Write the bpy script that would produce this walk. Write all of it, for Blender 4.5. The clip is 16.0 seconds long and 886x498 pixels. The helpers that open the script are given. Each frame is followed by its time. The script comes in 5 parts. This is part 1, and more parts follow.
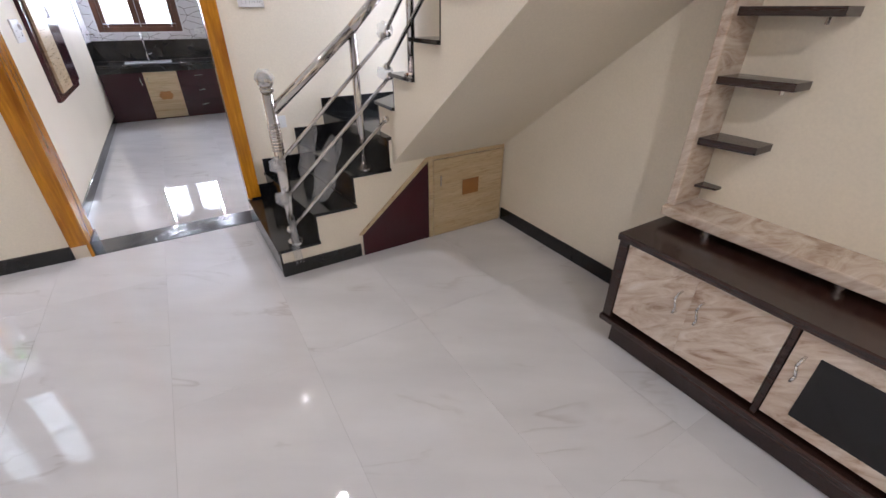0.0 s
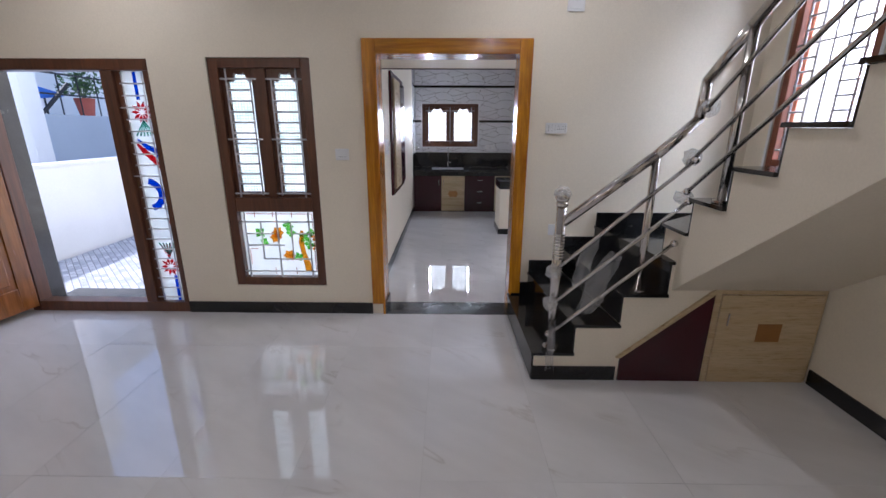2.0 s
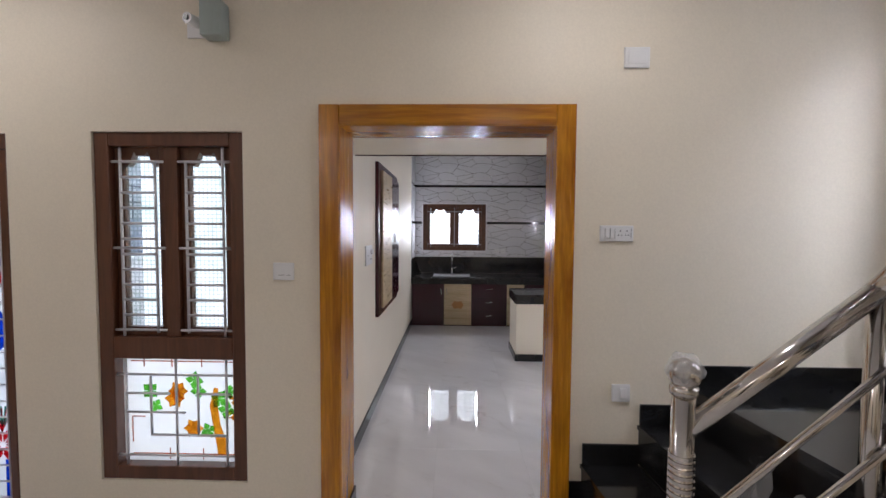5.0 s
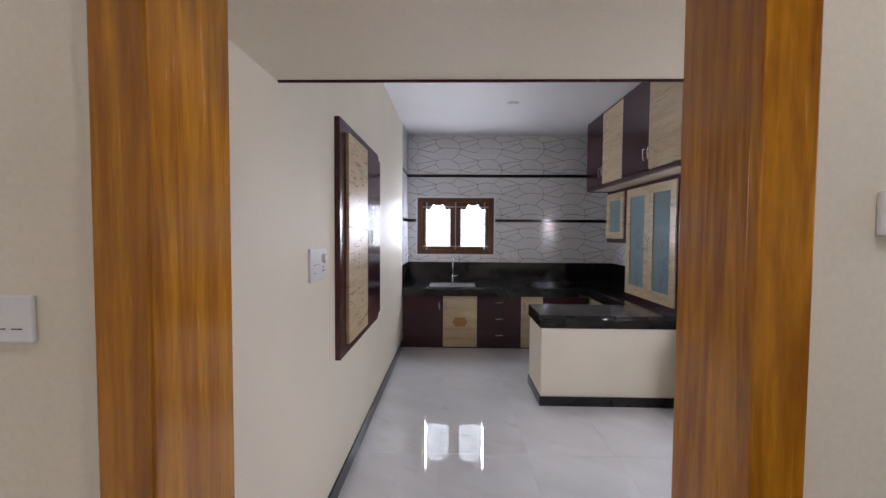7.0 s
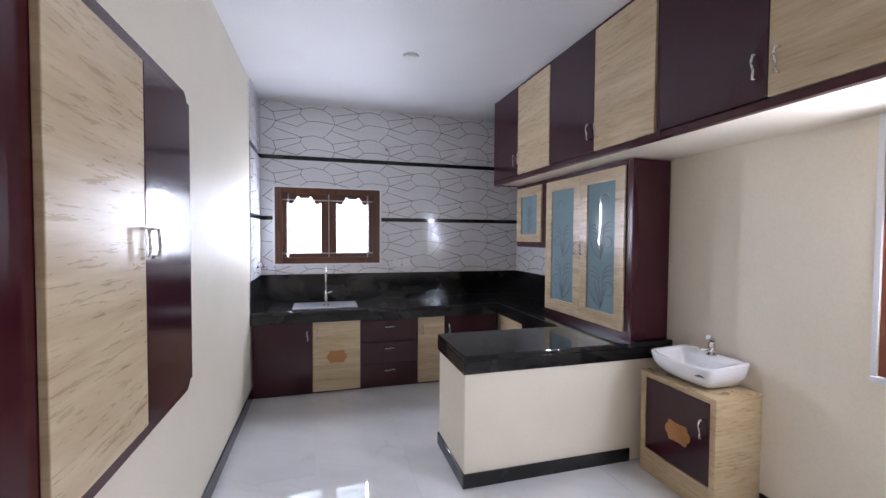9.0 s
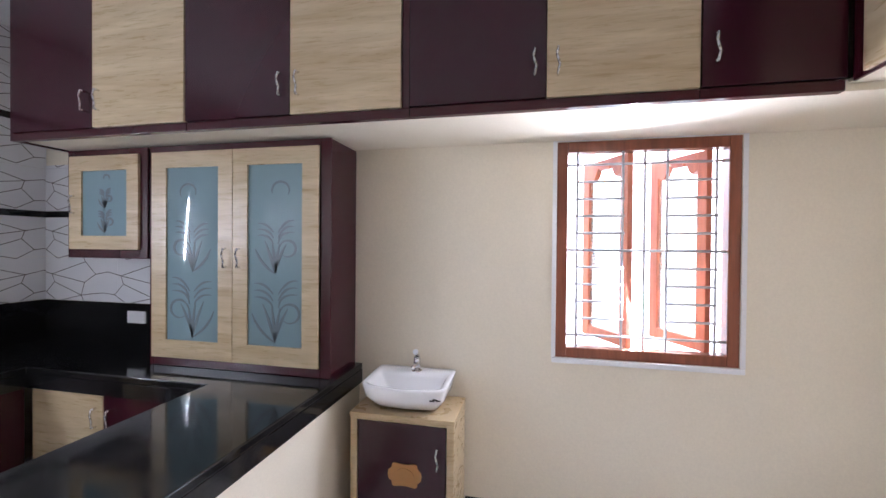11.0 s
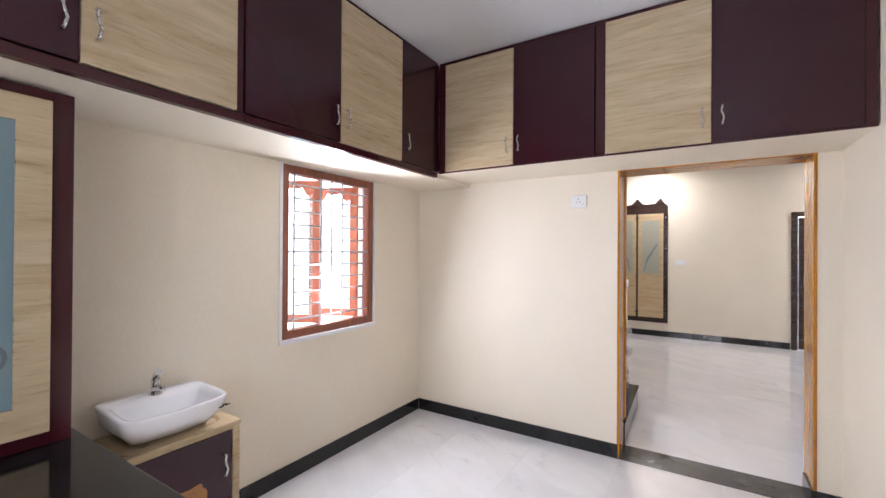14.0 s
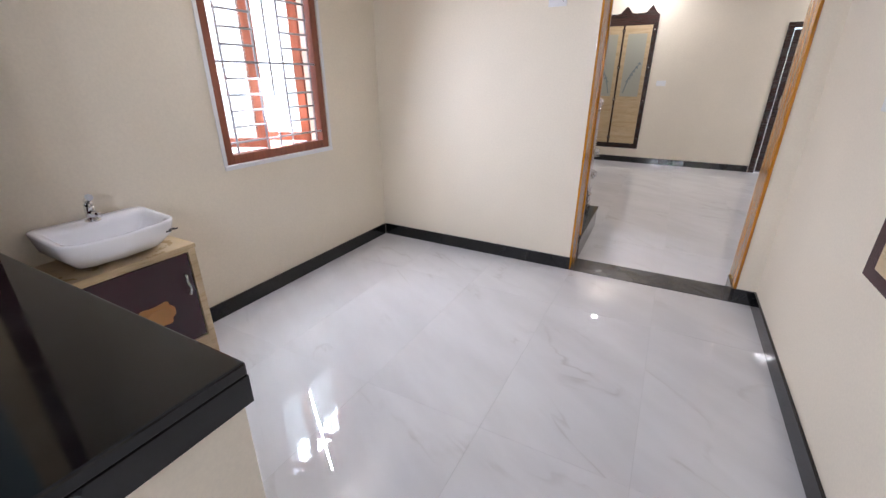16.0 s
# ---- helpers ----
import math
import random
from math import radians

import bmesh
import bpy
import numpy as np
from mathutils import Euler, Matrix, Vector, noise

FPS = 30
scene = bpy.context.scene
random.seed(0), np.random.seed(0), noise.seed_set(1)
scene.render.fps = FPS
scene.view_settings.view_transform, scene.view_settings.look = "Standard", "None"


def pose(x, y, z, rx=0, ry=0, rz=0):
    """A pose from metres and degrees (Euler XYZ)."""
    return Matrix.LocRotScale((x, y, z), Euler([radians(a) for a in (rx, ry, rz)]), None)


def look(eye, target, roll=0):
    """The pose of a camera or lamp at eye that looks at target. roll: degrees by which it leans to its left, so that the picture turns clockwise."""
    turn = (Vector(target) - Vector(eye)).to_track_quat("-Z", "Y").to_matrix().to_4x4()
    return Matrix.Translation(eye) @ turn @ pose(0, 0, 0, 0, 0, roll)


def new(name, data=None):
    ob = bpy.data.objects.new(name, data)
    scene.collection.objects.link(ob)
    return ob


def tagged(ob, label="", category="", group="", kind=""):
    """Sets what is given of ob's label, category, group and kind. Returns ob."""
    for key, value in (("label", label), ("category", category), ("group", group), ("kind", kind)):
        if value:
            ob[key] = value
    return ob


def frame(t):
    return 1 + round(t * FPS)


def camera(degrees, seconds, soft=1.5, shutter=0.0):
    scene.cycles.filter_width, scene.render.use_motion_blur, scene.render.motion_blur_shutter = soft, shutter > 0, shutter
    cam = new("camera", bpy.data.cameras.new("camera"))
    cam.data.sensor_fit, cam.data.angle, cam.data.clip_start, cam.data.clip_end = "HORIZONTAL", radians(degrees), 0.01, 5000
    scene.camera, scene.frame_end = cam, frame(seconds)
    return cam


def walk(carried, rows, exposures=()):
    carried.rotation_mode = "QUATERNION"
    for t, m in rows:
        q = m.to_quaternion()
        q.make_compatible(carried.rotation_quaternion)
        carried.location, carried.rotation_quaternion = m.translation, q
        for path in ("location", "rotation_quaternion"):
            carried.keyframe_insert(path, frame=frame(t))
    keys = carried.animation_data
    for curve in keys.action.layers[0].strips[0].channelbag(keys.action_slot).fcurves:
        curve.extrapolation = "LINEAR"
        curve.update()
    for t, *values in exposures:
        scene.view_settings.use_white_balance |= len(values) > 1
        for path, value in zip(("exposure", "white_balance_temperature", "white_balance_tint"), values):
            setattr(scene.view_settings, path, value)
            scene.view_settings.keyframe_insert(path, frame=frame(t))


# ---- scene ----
import itertools

cam = camera(93.9, 16.0)
ROWS = [
    (0.0, -0.000, -0.033, 1.496, -31.30, -29.90, -0.20),
    (0.5, -0.047, -0.003, 1.489, -15.27, -29.52, -0.16),
    (1.0, -0.178, 0.027, 1.466, -5.24, -27.98, -0.11),
    (1.5, -0.252, 0.055, 1.488, -0.72, -23.53, -0.15),
    (2.0, -0.252, 0.070, 1.546, 0.69, -16.22, -0.21),
    (2.5, -0.259, 0.064, 1.552, 1.06, -10.23, -0.24),
    (3.0, -0.235, 0.239, 1.543, 1.29, -5.84, -0.28),
    (3.5, -0.203, 0.452, 1.552, 1.44, -3.68, -0.32),
    (4.0, -0.219, 0.720, 1.570, 1.52, -2.95, -0.37),
    (6.5, -0.231, 2.283, 1.533, 1.43, -2.50, -0.43),
    (7.0, -0.252, 2.624, 1.515, 1.37, -2.32, -0.36),
    (7.5, -0.256, 2.959, 1.505, 0.28, -2.29, -0.29),
    (8.0, -0.251, 3.275, 1.517, -2.09, -2.23, -0.32),
    (8.2, -0.254, 3.408, 1.513, -3.85, -2.15, -0.33),
    (10.3, -0.310, 4.764, 1.503, -52.10, -1.25, -0.40),
    (10.5, -0.300, 4.897, 1.501, -59.27, -1.14, -0.41),
    (11.0, -0.224, 5.228, 1.497, -77.53, -0.63, -0.50),
    (11.5, -0.190, 5.567, 1.499, -95.20, -0.17, -0.56),
    (12.0, -0.101, 5.858, 1.467, -111.31, 0.06, -0.54),
    (12.5, -0.054, 6.144, 1.461, -124.89, 0.34, -0.40),
    (13.0, -0.098, 6.410, 1.468, -135.57, 0.44, -0.42),
    (13.5, -0.167, 6.644, 1.477, -143.38, 0.50, -0.41),
    (14.0, -0.217, 6.810, 1.485, -148.16, 0.28, -0.37),
    (14.5, -0.254, 6.906, 1.488, -150.79, -1.47, -0.32),
    (15.0, -0.250, 6.880, 1.485, -151.69, -5.65, -0.28),
    (15.5, -0.235, 6.802, 1.440, -151.91, -14.23, -0.19),
    (16.0, -0.235, 6.668, 1.390, -151.79, -22.48, -0.08),
]
walk(cam, [(t, pose(x, y, z, 90 + pitch, roll, yaw)) for t, x, y, z, yaw, pitch, roll in ROWS],
     [(t, stops, kelvin, 18) for t, stops, kelvin in (
         (0.0, 1.95, 5700), (1.0, 1.5, 5650), (2.0, 1.1, 5550), (3.0, 1.0, 5650), (4.2, 1.03, 5950), (6.5, 1.25, 5800), (7.0, 1.25, 5850), (7.5, 1.5, 5750),
         (8.0, 1.55, 5600), (8.2, 1.6, 5550), (10.3, 1.97, 5600), (12.0, 2.0, 5600), (13.5, 1.95, 5850), (14.5, 2.05, 5850), (15.2, 2.05, 5800), (16.0, 1.72, 5750))])

# ---- world, backdrops' glow and exposure ----
world = bpy.data.worlds.new("world")
scene.world = world
world.use_nodes = True
wn = world.node_tree.nodes
sky = wn.new("ShaderNodeTexSky")
sky.sky_type, sky.sun_disc = "NISHITA", False
sky.sun_elevation, sky.sun_rotation = radians(58), radians(-100)
wn["Background"].inputs["Strength"].default_value = 0.15
world.node_tree.links.new(sky.outputs[0], wn["Background"].inputs["Color"])
sun = new("sun", bpy.data.lights.new("sun", "SUN"))
sun.data.energy, sun.data.angle, sun.data.color = 2.5, radians(0.5), (1.0, 0.95, 0.88)
sun.matrix_world = look((-30, -5.3, 48), (0, 0, 0))
# brightness beyond each window: (at eye height, of the sky above it)
GLOW_SIDE, GLOW_BACK, GLOW_STAIR, GLOW_PORCH = (1.05, 1.8), (2.3, 3.4), (1.3, 20.0), (0.80, 1.2)
LAMP_NEAR, LAMP_FAR = 3.4, 8.0


def window_light(name, watts, at, towards, width, height, tone):
    """The sky's light in a window's opening: a slim upright area lamp along a bar of the grill."""
    ob = new(name, bpy.data.lights.new(name, "AREA"))
    ob.data.shape, ob.data.size, ob.data.size_y = "RECTANGLE", width, height
    ob.data.energy, ob.data.color = watts, tone
    ob.matrix_world = look(at, towards)


window_light("side_window_light", 9.0, (2.035, 4.74, 1.43), (1.0, 4.98, 1.15), 0.012, 0.95, (0.96, 0.96, 0.96))
for x in (-0.63, 0.20):
    window_light("back_window_light", 4.6, (x, 8.585, 1.6), (x + 0.05, 7.5, 1.5), 0.012, 0.66, (0.96, 0.96, 0.96))


# ---- materials ----
def shader(name):
    m = bpy.data.materials.new(name)
    m.use_nodes = True
    n, l = m.node_tree.nodes, m.node_tree.links
    return m, n, l, n["Principled BSDF"]


def coords(n, l, scale, spin=True, turn=(0, 0, 0)):
    """Object coordinates, shifted by the object's own random number, at a scale."""
    tc, mp = n.new("ShaderNodeTexCoord"), n.new("ShaderNodeMapping")
    mp.inputs["Scale"].default_value = scale
    mp.inputs["Rotation"].default_value = [radians(a) for a in turn]
    if spin:
        info, mul, add = n.new("ShaderNodeObjectInfo"), n.new("ShaderNodeVectorMath"), n.new("ShaderNodeVectorMath")
        mul.operation, add.operation = "SCALE", "ADD"
        mul.inputs[0].default_value = (37.0, 19.0, 53.0)
        l.new(info.outputs["Random"], mul.inputs["Scale"])
        l.new(tc.outputs["Object"], add.inputs[0])
        l.new(mul.outputs[0], add.inputs[1])
        l.new(add.outputs[0], mp.inputs[0])
    else:
        l.new(tc.outputs["Object"], mp.inputs[0])
    return mp.outputs[0]


def noise_tex(n, l, vec, scale, detail=4.0, rough=0.55, warp=0.0):
    t = n.new("ShaderNodeTexNoise")
    t.inputs["Scale"].default_value, t.inputs["Detail"].default_value = scale, detail
    t.inputs["Roughness"].default_value, t.inputs["Distortion"].default_value = rough, warp
    l.new(vec, t.inputs["Vector"])
    return t.outputs["Fac"]


def ramp(n, l, fac, stops):
    r = n.new("ShaderNodeValToRGB")
    while len(r.color_ramp.elements) < len(stops):
        r.color_ramp.elements.new(0.5)
    for e, (p, c) in zip(r.color_ramp.elements, stops):
        e.position, e.color = p, (*c, 1) if len(c) == 3 else c
    l.new(fac, r.inputs[0])
    return r.outputs[0]


def bump(n, l, bsdf, fac, strength, distance=0.002):
    b = n.new("ShaderNodeBump")
    b.inputs["Strength"].default_value, b.inputs["Distance"].default_value = strength, distance
    l.new(fac, b.inputs["Height"])
    l.new(b.outputs[0], bsdf.inputs["Normal"])


def mix(n, l, fac, a, b, how="MIX"):
    m = n.new("ShaderNodeMix")
    m.data_type, m.blend_type = "RGBA", how
    for sock, v in ((m.inputs[0], fac), (m.inputs[6], a), (m.inputs[7], b)):
        if isinstance(v, (int, float)):
            sock.default_value = v
        elif isinstance(v, tuple):
            sock.default_value = (*v, 1)
        else:
            l.new(v, sock)
    return m.outputs[2]


def tint(c, k):
    return tuple(min(1.0, v * k) for v in c)


def paint(name, c, rough=0.55, grain=0.25):
    """Emulsion on plaster: faint roller grain and large soft unevenness."""
    m, n, l, b = shader(name)
    v = coords(n, l, (1, 1, 1), spin=False)
    big, fine = noise_tex(n, l, v, 0.9, 3), noise_tex(n, l, v, 90, 3)
    a = ramp(n, l, big, [(0.3, tint(c, 0.95)), (0.7, tint(c, 1.03))])
    d = ramp(n, l, fine, [(0.3, (0.94, 0.94, 0.94)), (0.7, (1, 1, 1))])
    l.new(mix(n, l, 1.0, a, d, "MULTIPLY"), b.inputs["Base Color"])
    b.inputs["Roughness"].default_value = rough
    bump(n, l, b, fine, grain, 0.001)
    return m


def wood(name, dark, light, scale, rough=0.25, coat=0.3, warp=1.2, wear=0.08, relief=0.08):
    """Streaky grain; scale says along which axis the grain runs (small number)."""
    m, n, l, b = shader(name)
    v = coords(n, l, scale)
    g1, g2 = noise_tex(n, l, v, 1.0, 5, 0.6, warp), noise_tex(n, l, v, 4.5, 3, 0.7, 0.4)
    a = ramp(n, l, g1, [(0.28, dark), (0.5, tuple((x + y) / 2 for x, y in zip(dark, light))), (0.72, light)])
    d = ramp(n, l, g2, [(0.35, (1 - wear * 2,) * 3), (0.65, (1, 1, 1))])
    l.new(mix(n, l, 1.0, a, d, "MULTIPLY"), b.inputs["Base Color"])
    rr = ramp(n, l, g2, [(0.3, (rough * 0.8,) * 3), (0.7, (rough * 1.25,) * 3)])
    l.new(rr, b.inputs["Roughness"])
    b.inputs["Coat Weight"].default_value, b.inputs["Coat Roughness"].default_value = coat, 0.12
    if relief:
        bump(n, l, b, g2, relief, 0.001)
    return m


def plain(name, c, rough=0.4, metal=0.0, coat=0.0, vary=0.06):
    m, n, l, b = shader(name)
    v = coords(n, l, (1, 1, 1))
    f = noise_tex(n, l, v, 14, 4)
    l.new(ramp(n, l, f, [(0.3, tint(c, 1 - vary)), (0.7, tint(c, 1 + vary))]), b.inputs["Base Color"])
    l.new(ramp(n, l, noise_tex(n, l, v, 40, 3), [(0.3, (rough * (1 - vary),) * 3), (0.7, (rough * (1 + vary),) * 3)]), b.inputs["Roughness"])
    b.inputs["Metallic"].default_value, b.inputs["Coat Weight"].default_value = metal, coat
    return m


def floor_tile_material():
    """Polished white vitrified tile with sparse grey-brown veins."""
    m, n, l, b = shader("polished_vitrified_tile")
    v = coords(n, l, (1, 1, 1), turn=(0, 0, 33))
    st = n.new("ShaderNodeMapping")
    st.inputs["Scale"].default_value = (0.55, 1.9, 1)
    l.new(v, st.inputs[0])
    a = noise_tex(n, l, st.outputs[0], 1.25, 5, 0.5, 0.5)
    vein = ramp(n, l, a, [(0.0, (0, 0, 0)), (0.480, (0, 0, 0)), (0.5, (1, 1, 1)), (0.508, (0.15, 0.15, 0.15)), (0.55, (0, 0, 0))])
    gate = ramp(n, l, noise_tex(n, l, v, 2.1, 3), [(0.50, (0, 0, 0)), (0.64, (1, 1, 1))])
    cloud = ramp(n, l, noise_tex(n, l, st.outputs[0], 2.2, 5), [(0.3, (0.60, 0.595, 0.60)), (0.7, (0.69, 0.685, 0.69))])
    fac = mix(n, l, 1.0, vein, gate, "MULTIPLY")
    half = mix(n, l, 1.0, fac, (0.42, 0.42, 0.42), "MULTIPLY")
    l.new(mix(n, l, half, cloud, (0.36, 0.33, 0.31)), b.inputs["Base Color"])
    b.inputs["Roughness"].default_value = 0.006
    b.inputs["IOR"].default_value = 1.7
    w = noise_tex(n, l, v, 2.6, 2)
    bump(n, l, b, w, 0.004, 0.004)
    return m


def granite_material(name, base=0.008, rough=0.09):
    m, n, l, b = shader(name)
    v = coords(n, l, (1, 1, 1))
    sp = n.new("ShaderNodeTexVoronoi")
    sp.inputs["Scale"].default_value = 160
    l.new(v, sp.inputs["Vector"])
    a = ramp(n, l, sp.outputs["Distance"], [(0.0, (0.05, 0.05, 0.055)), (0.12, (base,) * 3), (1.0, (base * 0.8,) * 3)])
    st = ramp(n, l, noise_tex(n, l, v, 3.0, 6, 0.65, 0.8), [(0.45, (0, 0, 0)), (0.72, (0.016, 0.016, 0.018))])
    l.new(mix(n, l, 1.0, a, st, "ADD"), b.inputs["Base Color"])
    l.new(ramp(n, l, noise_tex(n, l, v, 6, 4), [(0.35, (rough * 0.6,) * 3), (0.7, (rough * 2.0,) * 3)]), b.inputs["Roughness"])
    return m


def wall_tile_material():
    """White glazed tile, faintly uneven."""
    m, n, l, b = shader("white_wall_tile")
    v = coords(n, l, (1, 1, 1), spin=False)
    l.new(ramp(n, l, noise_tex(n, l, v, 1.2, 3), [(0.3, (0.70, 0.70, 0.72)), (0.7, (0.77, 0.77, 0.79))]), b.inputs["Base Color"])
    b.inputs["Roughness"].default_value = 0.10
    bump(n, l, b, noise_tex(n, l, v, 2.5, 2), 0.03, 0.003)
    return m


def marble_laminate():
    m, n, l, b = shader("beige_marble_laminate")
    v = coords(n, l, (1, 1, 1), turn=(35, 0, 20))
    st = n.new("ShaderNodeMapping")
    st.inputs["Scale"].default_value = (2.0, 2.0, 7.0)
    l.new(v, st.inputs[0])
    a = ramp(n, l, noise_tex(n, l, st.outputs[0], 2.2, 6, 0.62, 1.6),
             [(0.30, (0.30, 0.20, 0.14)), (0.44, (0.52, 0.41, 0.32)), (0.6, (0.66, 0.57, 0.48)), (0.75, (0.74, 0.68, 0.62))])
    l.new(a, b.inputs["Base Color"])
    b.inputs["Roughness"].default_value = 0.13
    return m


def frosted(name, c=(0.9, 0.93, 0.93), through_share=0.85, rough=0.2, wave=60):
    """Obscured glass: scatters the light that comes through it, with a glossy face."""
    m, n, l, b = shader(name)
    out = n["Material Output"]
    v = coords(n, l, (1, 1, 1))
    f = noise_tex(n, l, v, wave, 2)
    tr, gl, di, m1, m2 = (n.new(k) for k in ("ShaderNodeBsdfTranslucent", "ShaderNodeBsdfGlossy", "ShaderNodeBsdfDiffuse", "ShaderNodeMixShader", "ShaderNodeMixShader"))
    l.new(ramp(n, l, f, [(0.3, tint(c, 0.92)), (0.7, c)]), tr.inputs["Color"])
    di.inputs["Color"].default_value = (*c, 1)
    gl.inputs["Roughness"].default_value = rough
    fr = n.new("ShaderNodeFresnel")
    m1.inputs[0].default_value = through_share
    l.new(di.outputs[0], m1.inputs[1])
    l.new(tr.outputs[0], m1.inputs[2])
    l.new(fr.outputs[0], m2.inputs[0])
    l.new(m1.outputs[0], m2.inputs[1])
    l.new(gl.outputs[0], m2.inputs[2])
    l.new(m2.outputs[0], out.inputs["Surface"])
    return m


def window_glass(name, clear=0.94):
    """Patterned window glass: most light passes straight, the rest is scattered; fine pressed squares in its face."""
    m, n, l, b = shader(name)
    v = coords(n, l, (1, 1, 1), spin=False)
    ck = n.new("ShaderNodeTexBrick")
    ck.offset, ck.inputs["Scale"].default_value = 0.0, 1.0
    ck.inputs["Brick Width"].default_value, ck.inputs["Row Height"].default_value, ck.inputs["Mortar Size"].default_value = 0.022, 0.022, 0.003
    ck.inputs["Color1"].default_value, ck.inputs["Color2"].default_value, ck.inputs["Mortar"].default_value = (0.97, 0.98, 0.98, 1), (0.88, 0.90, 0.90, 1), (0.70, 0.74, 0.74, 1)
    sep, com = n.new("ShaderNodeSeparateXYZ"), n.new("ShaderNodeCombineXYZ")
    l.new(v, sep.inputs[0])
    add = n.new("ShaderNodeMath")
    l.new(sep.outputs["X"], add.inputs[0])
    l.new(sep.outputs["Y"], add.inputs[1])
    l.new(add.outputs[0], com.inputs["X"])
    l.new(sep.outputs["Z"], com.inputs["Y"])
    l.new(com.outputs[0], ck.inputs["Vector"])
    veil = ramp(n, l, noise_tex(n, l, v, 6, 3), [(0.3, (0.80, 0.86, 0.81)), (0.65, (1, 1, 1))])
    tr, sc, gl, m1, m2 = (n.new(k) for k in ("ShaderNodeBsdfTransparent", "ShaderNodeBsdfTranslucent", "ShaderNodeBsdfGlossy", "ShaderNodeMixShader", "ShaderNodeMixShader"))
    l.new(mix(n, l, 1.0, ck.outputs["Color"], veil, "MULTIPLY"), tr.inputs["Color"])
    sc.inputs["Color"].default_value = (0.9, 0.92, 0.92, 1)
    gl.inputs["Roughness"].default_value = 0.05
    m1.inputs[0].default_value = clear
    l.new(sc.outputs[0], m1.inputs[1])
    l.new(tr.outputs[0], m1.inputs[2])
    m2.inputs[0].default_value = 0.05
    l.new(m1.outputs[0], m2.inputs[1])
    l.new(gl.outputs[0], m2.inputs[2])
    l.new(m2.outputs[0], n["Material Output"].inputs["Surface"])
    return m


def stained(name, c):
    """A film of transparent glass paint that colours what shines through it."""
    m, n, l, b = shader(name)
    tr, gl, mx = n.new("ShaderNodeBsdfTransparent"), n.new("ShaderNodeBsdfDiffuse"), n.new("ShaderNodeMixShader")
    v = coords(n, l, (1, 1, 1))
    col = ramp(n, l, noise_tex(n, l, v, 30, 3), [(0.3, tint(c, 0.8)), (0.7, tint(c, 1.05))])
    l.new(col, tr.inputs["Color"])
    l.new(col, gl.inputs["Color"])
    mx.inputs[0].default_value = 0.15
    l.new(tr.outputs[0], mx.inputs[1])
    l.new(gl.outputs[0], mx.inputs[2])
    l.new(mx.outputs[0], n["Material Output"].inputs["Surface"])
    return m


def glow(name, c, strength):
    m, n, l, b = shader(name)
    b.inputs["Base Color"].default_value = (0.3, 0.3, 0.3, 1)
    b.inputs["Emission Color"].default_value = (*c, 1)
    b.inputs["Emission Strength"].default_value = strength
    return m


def paver_material():
    m, n, l, b = shader("patterned_paver")
    v = coords(n, l, (1, 1, 1), spin=False, turn=(0, 0, 45))
    ck = n.new("ShaderNodeTexBrick")
    ck.inputs["Scale"].default_value = 4.0
    ck.inputs["Color1"].default_value, ck.inputs["Color2"].default_value = (0.33, 0.35, 0.40, 1), (0.60, 0.61, 0.64, 1)
    ck.inputs["Mortar"].default_value, ck.inputs["Mortar Size"].default_value = (0.2, 0.2, 0.22, 1), 0.02
    l.new(v, ck.inputs["Vector"])
    s = ramp(n, l, noise_tex(n, l, v, 9, 4), [(0.3, (0.85, 0.85, 0.85)), (0.7, (1, 1, 1))])
    l.new(mix(n, l, 1.0, ck.outputs["Color"], s, "MULTIPLY"), b.inputs["Base Color"])
    b.inputs["Roughness"].default_value = 0.6
    bump(n, l, b, ck.outputs["Fac"], 0.3, 0.004)
    return m


CREAM = paint("cream_wall_paint", (0.82, 0.748, 0.615))
WHITE = paint("white_ceiling_paint", (0.80, 0.80, 0.82))
OUTER = paint("white_exterior_paint", (0.80, 0.79, 0.77), 0.8, 0.5)
GREYOUT = paint("blue_grey_exterior_paint", (0.38, 0.43, 0.49), 0.8, 0.5)
TILE = floor_tile_material()
GROUT = plain("pale_grout", (0.45, 0.45, 0.45), 0.5)
GRANITE = granite_material("black_granite")
THRESH = granite_material("dark_grey_granite", 0.05, 0.14)
TEAK = wood("varnished_teak", (0.30, 0.095, 0.003), (0.70, 0.30, 0.010), (14, 14, 1.0), 0.22, 0.2, 1.2, 0.14)
TEAKH = wood("varnished_teak_across", (0.28, 0.088, 0.003), (0.64, 0.27, 0.010), (1.0, 14, 14), 0.22, 0.2, 1.2, 0.14)
TEAKD = wood("varnished_door_teak", (0.16, 0.05, 0.008), (0.36, 0.13, 0.03), (14, 14, 1.0), 0.22, 0.4)
BROWN = wood("brown_window_wood", (0.07, 0.024, 0.010), (0.15, 0.052, 0.022), (16, 16, 1.5), 0.35, 0.15)
REDWOOD = wood("red_brown_window_wood", (0.17, 0.045, 0.020), (0.30, 0.09, 0.042), (16, 16, 1.5), 0.35, 0.15)
ORANGE = wood("orange_primed_shutter", (0.55, 0.16, 0.08), (0.72, 0.26, 0.14), (12, 12, 1.5), 0.4, 0.1)
MAROON = plain("maroon_laminate", (0.034, 0.0045, 0.011), 0.16, 0, 0.0, 0.0)
MAROONED = plain("maroon_edge", (0.046, 0.006, 0.011), 0.22, 0, 0.0, 0.0)
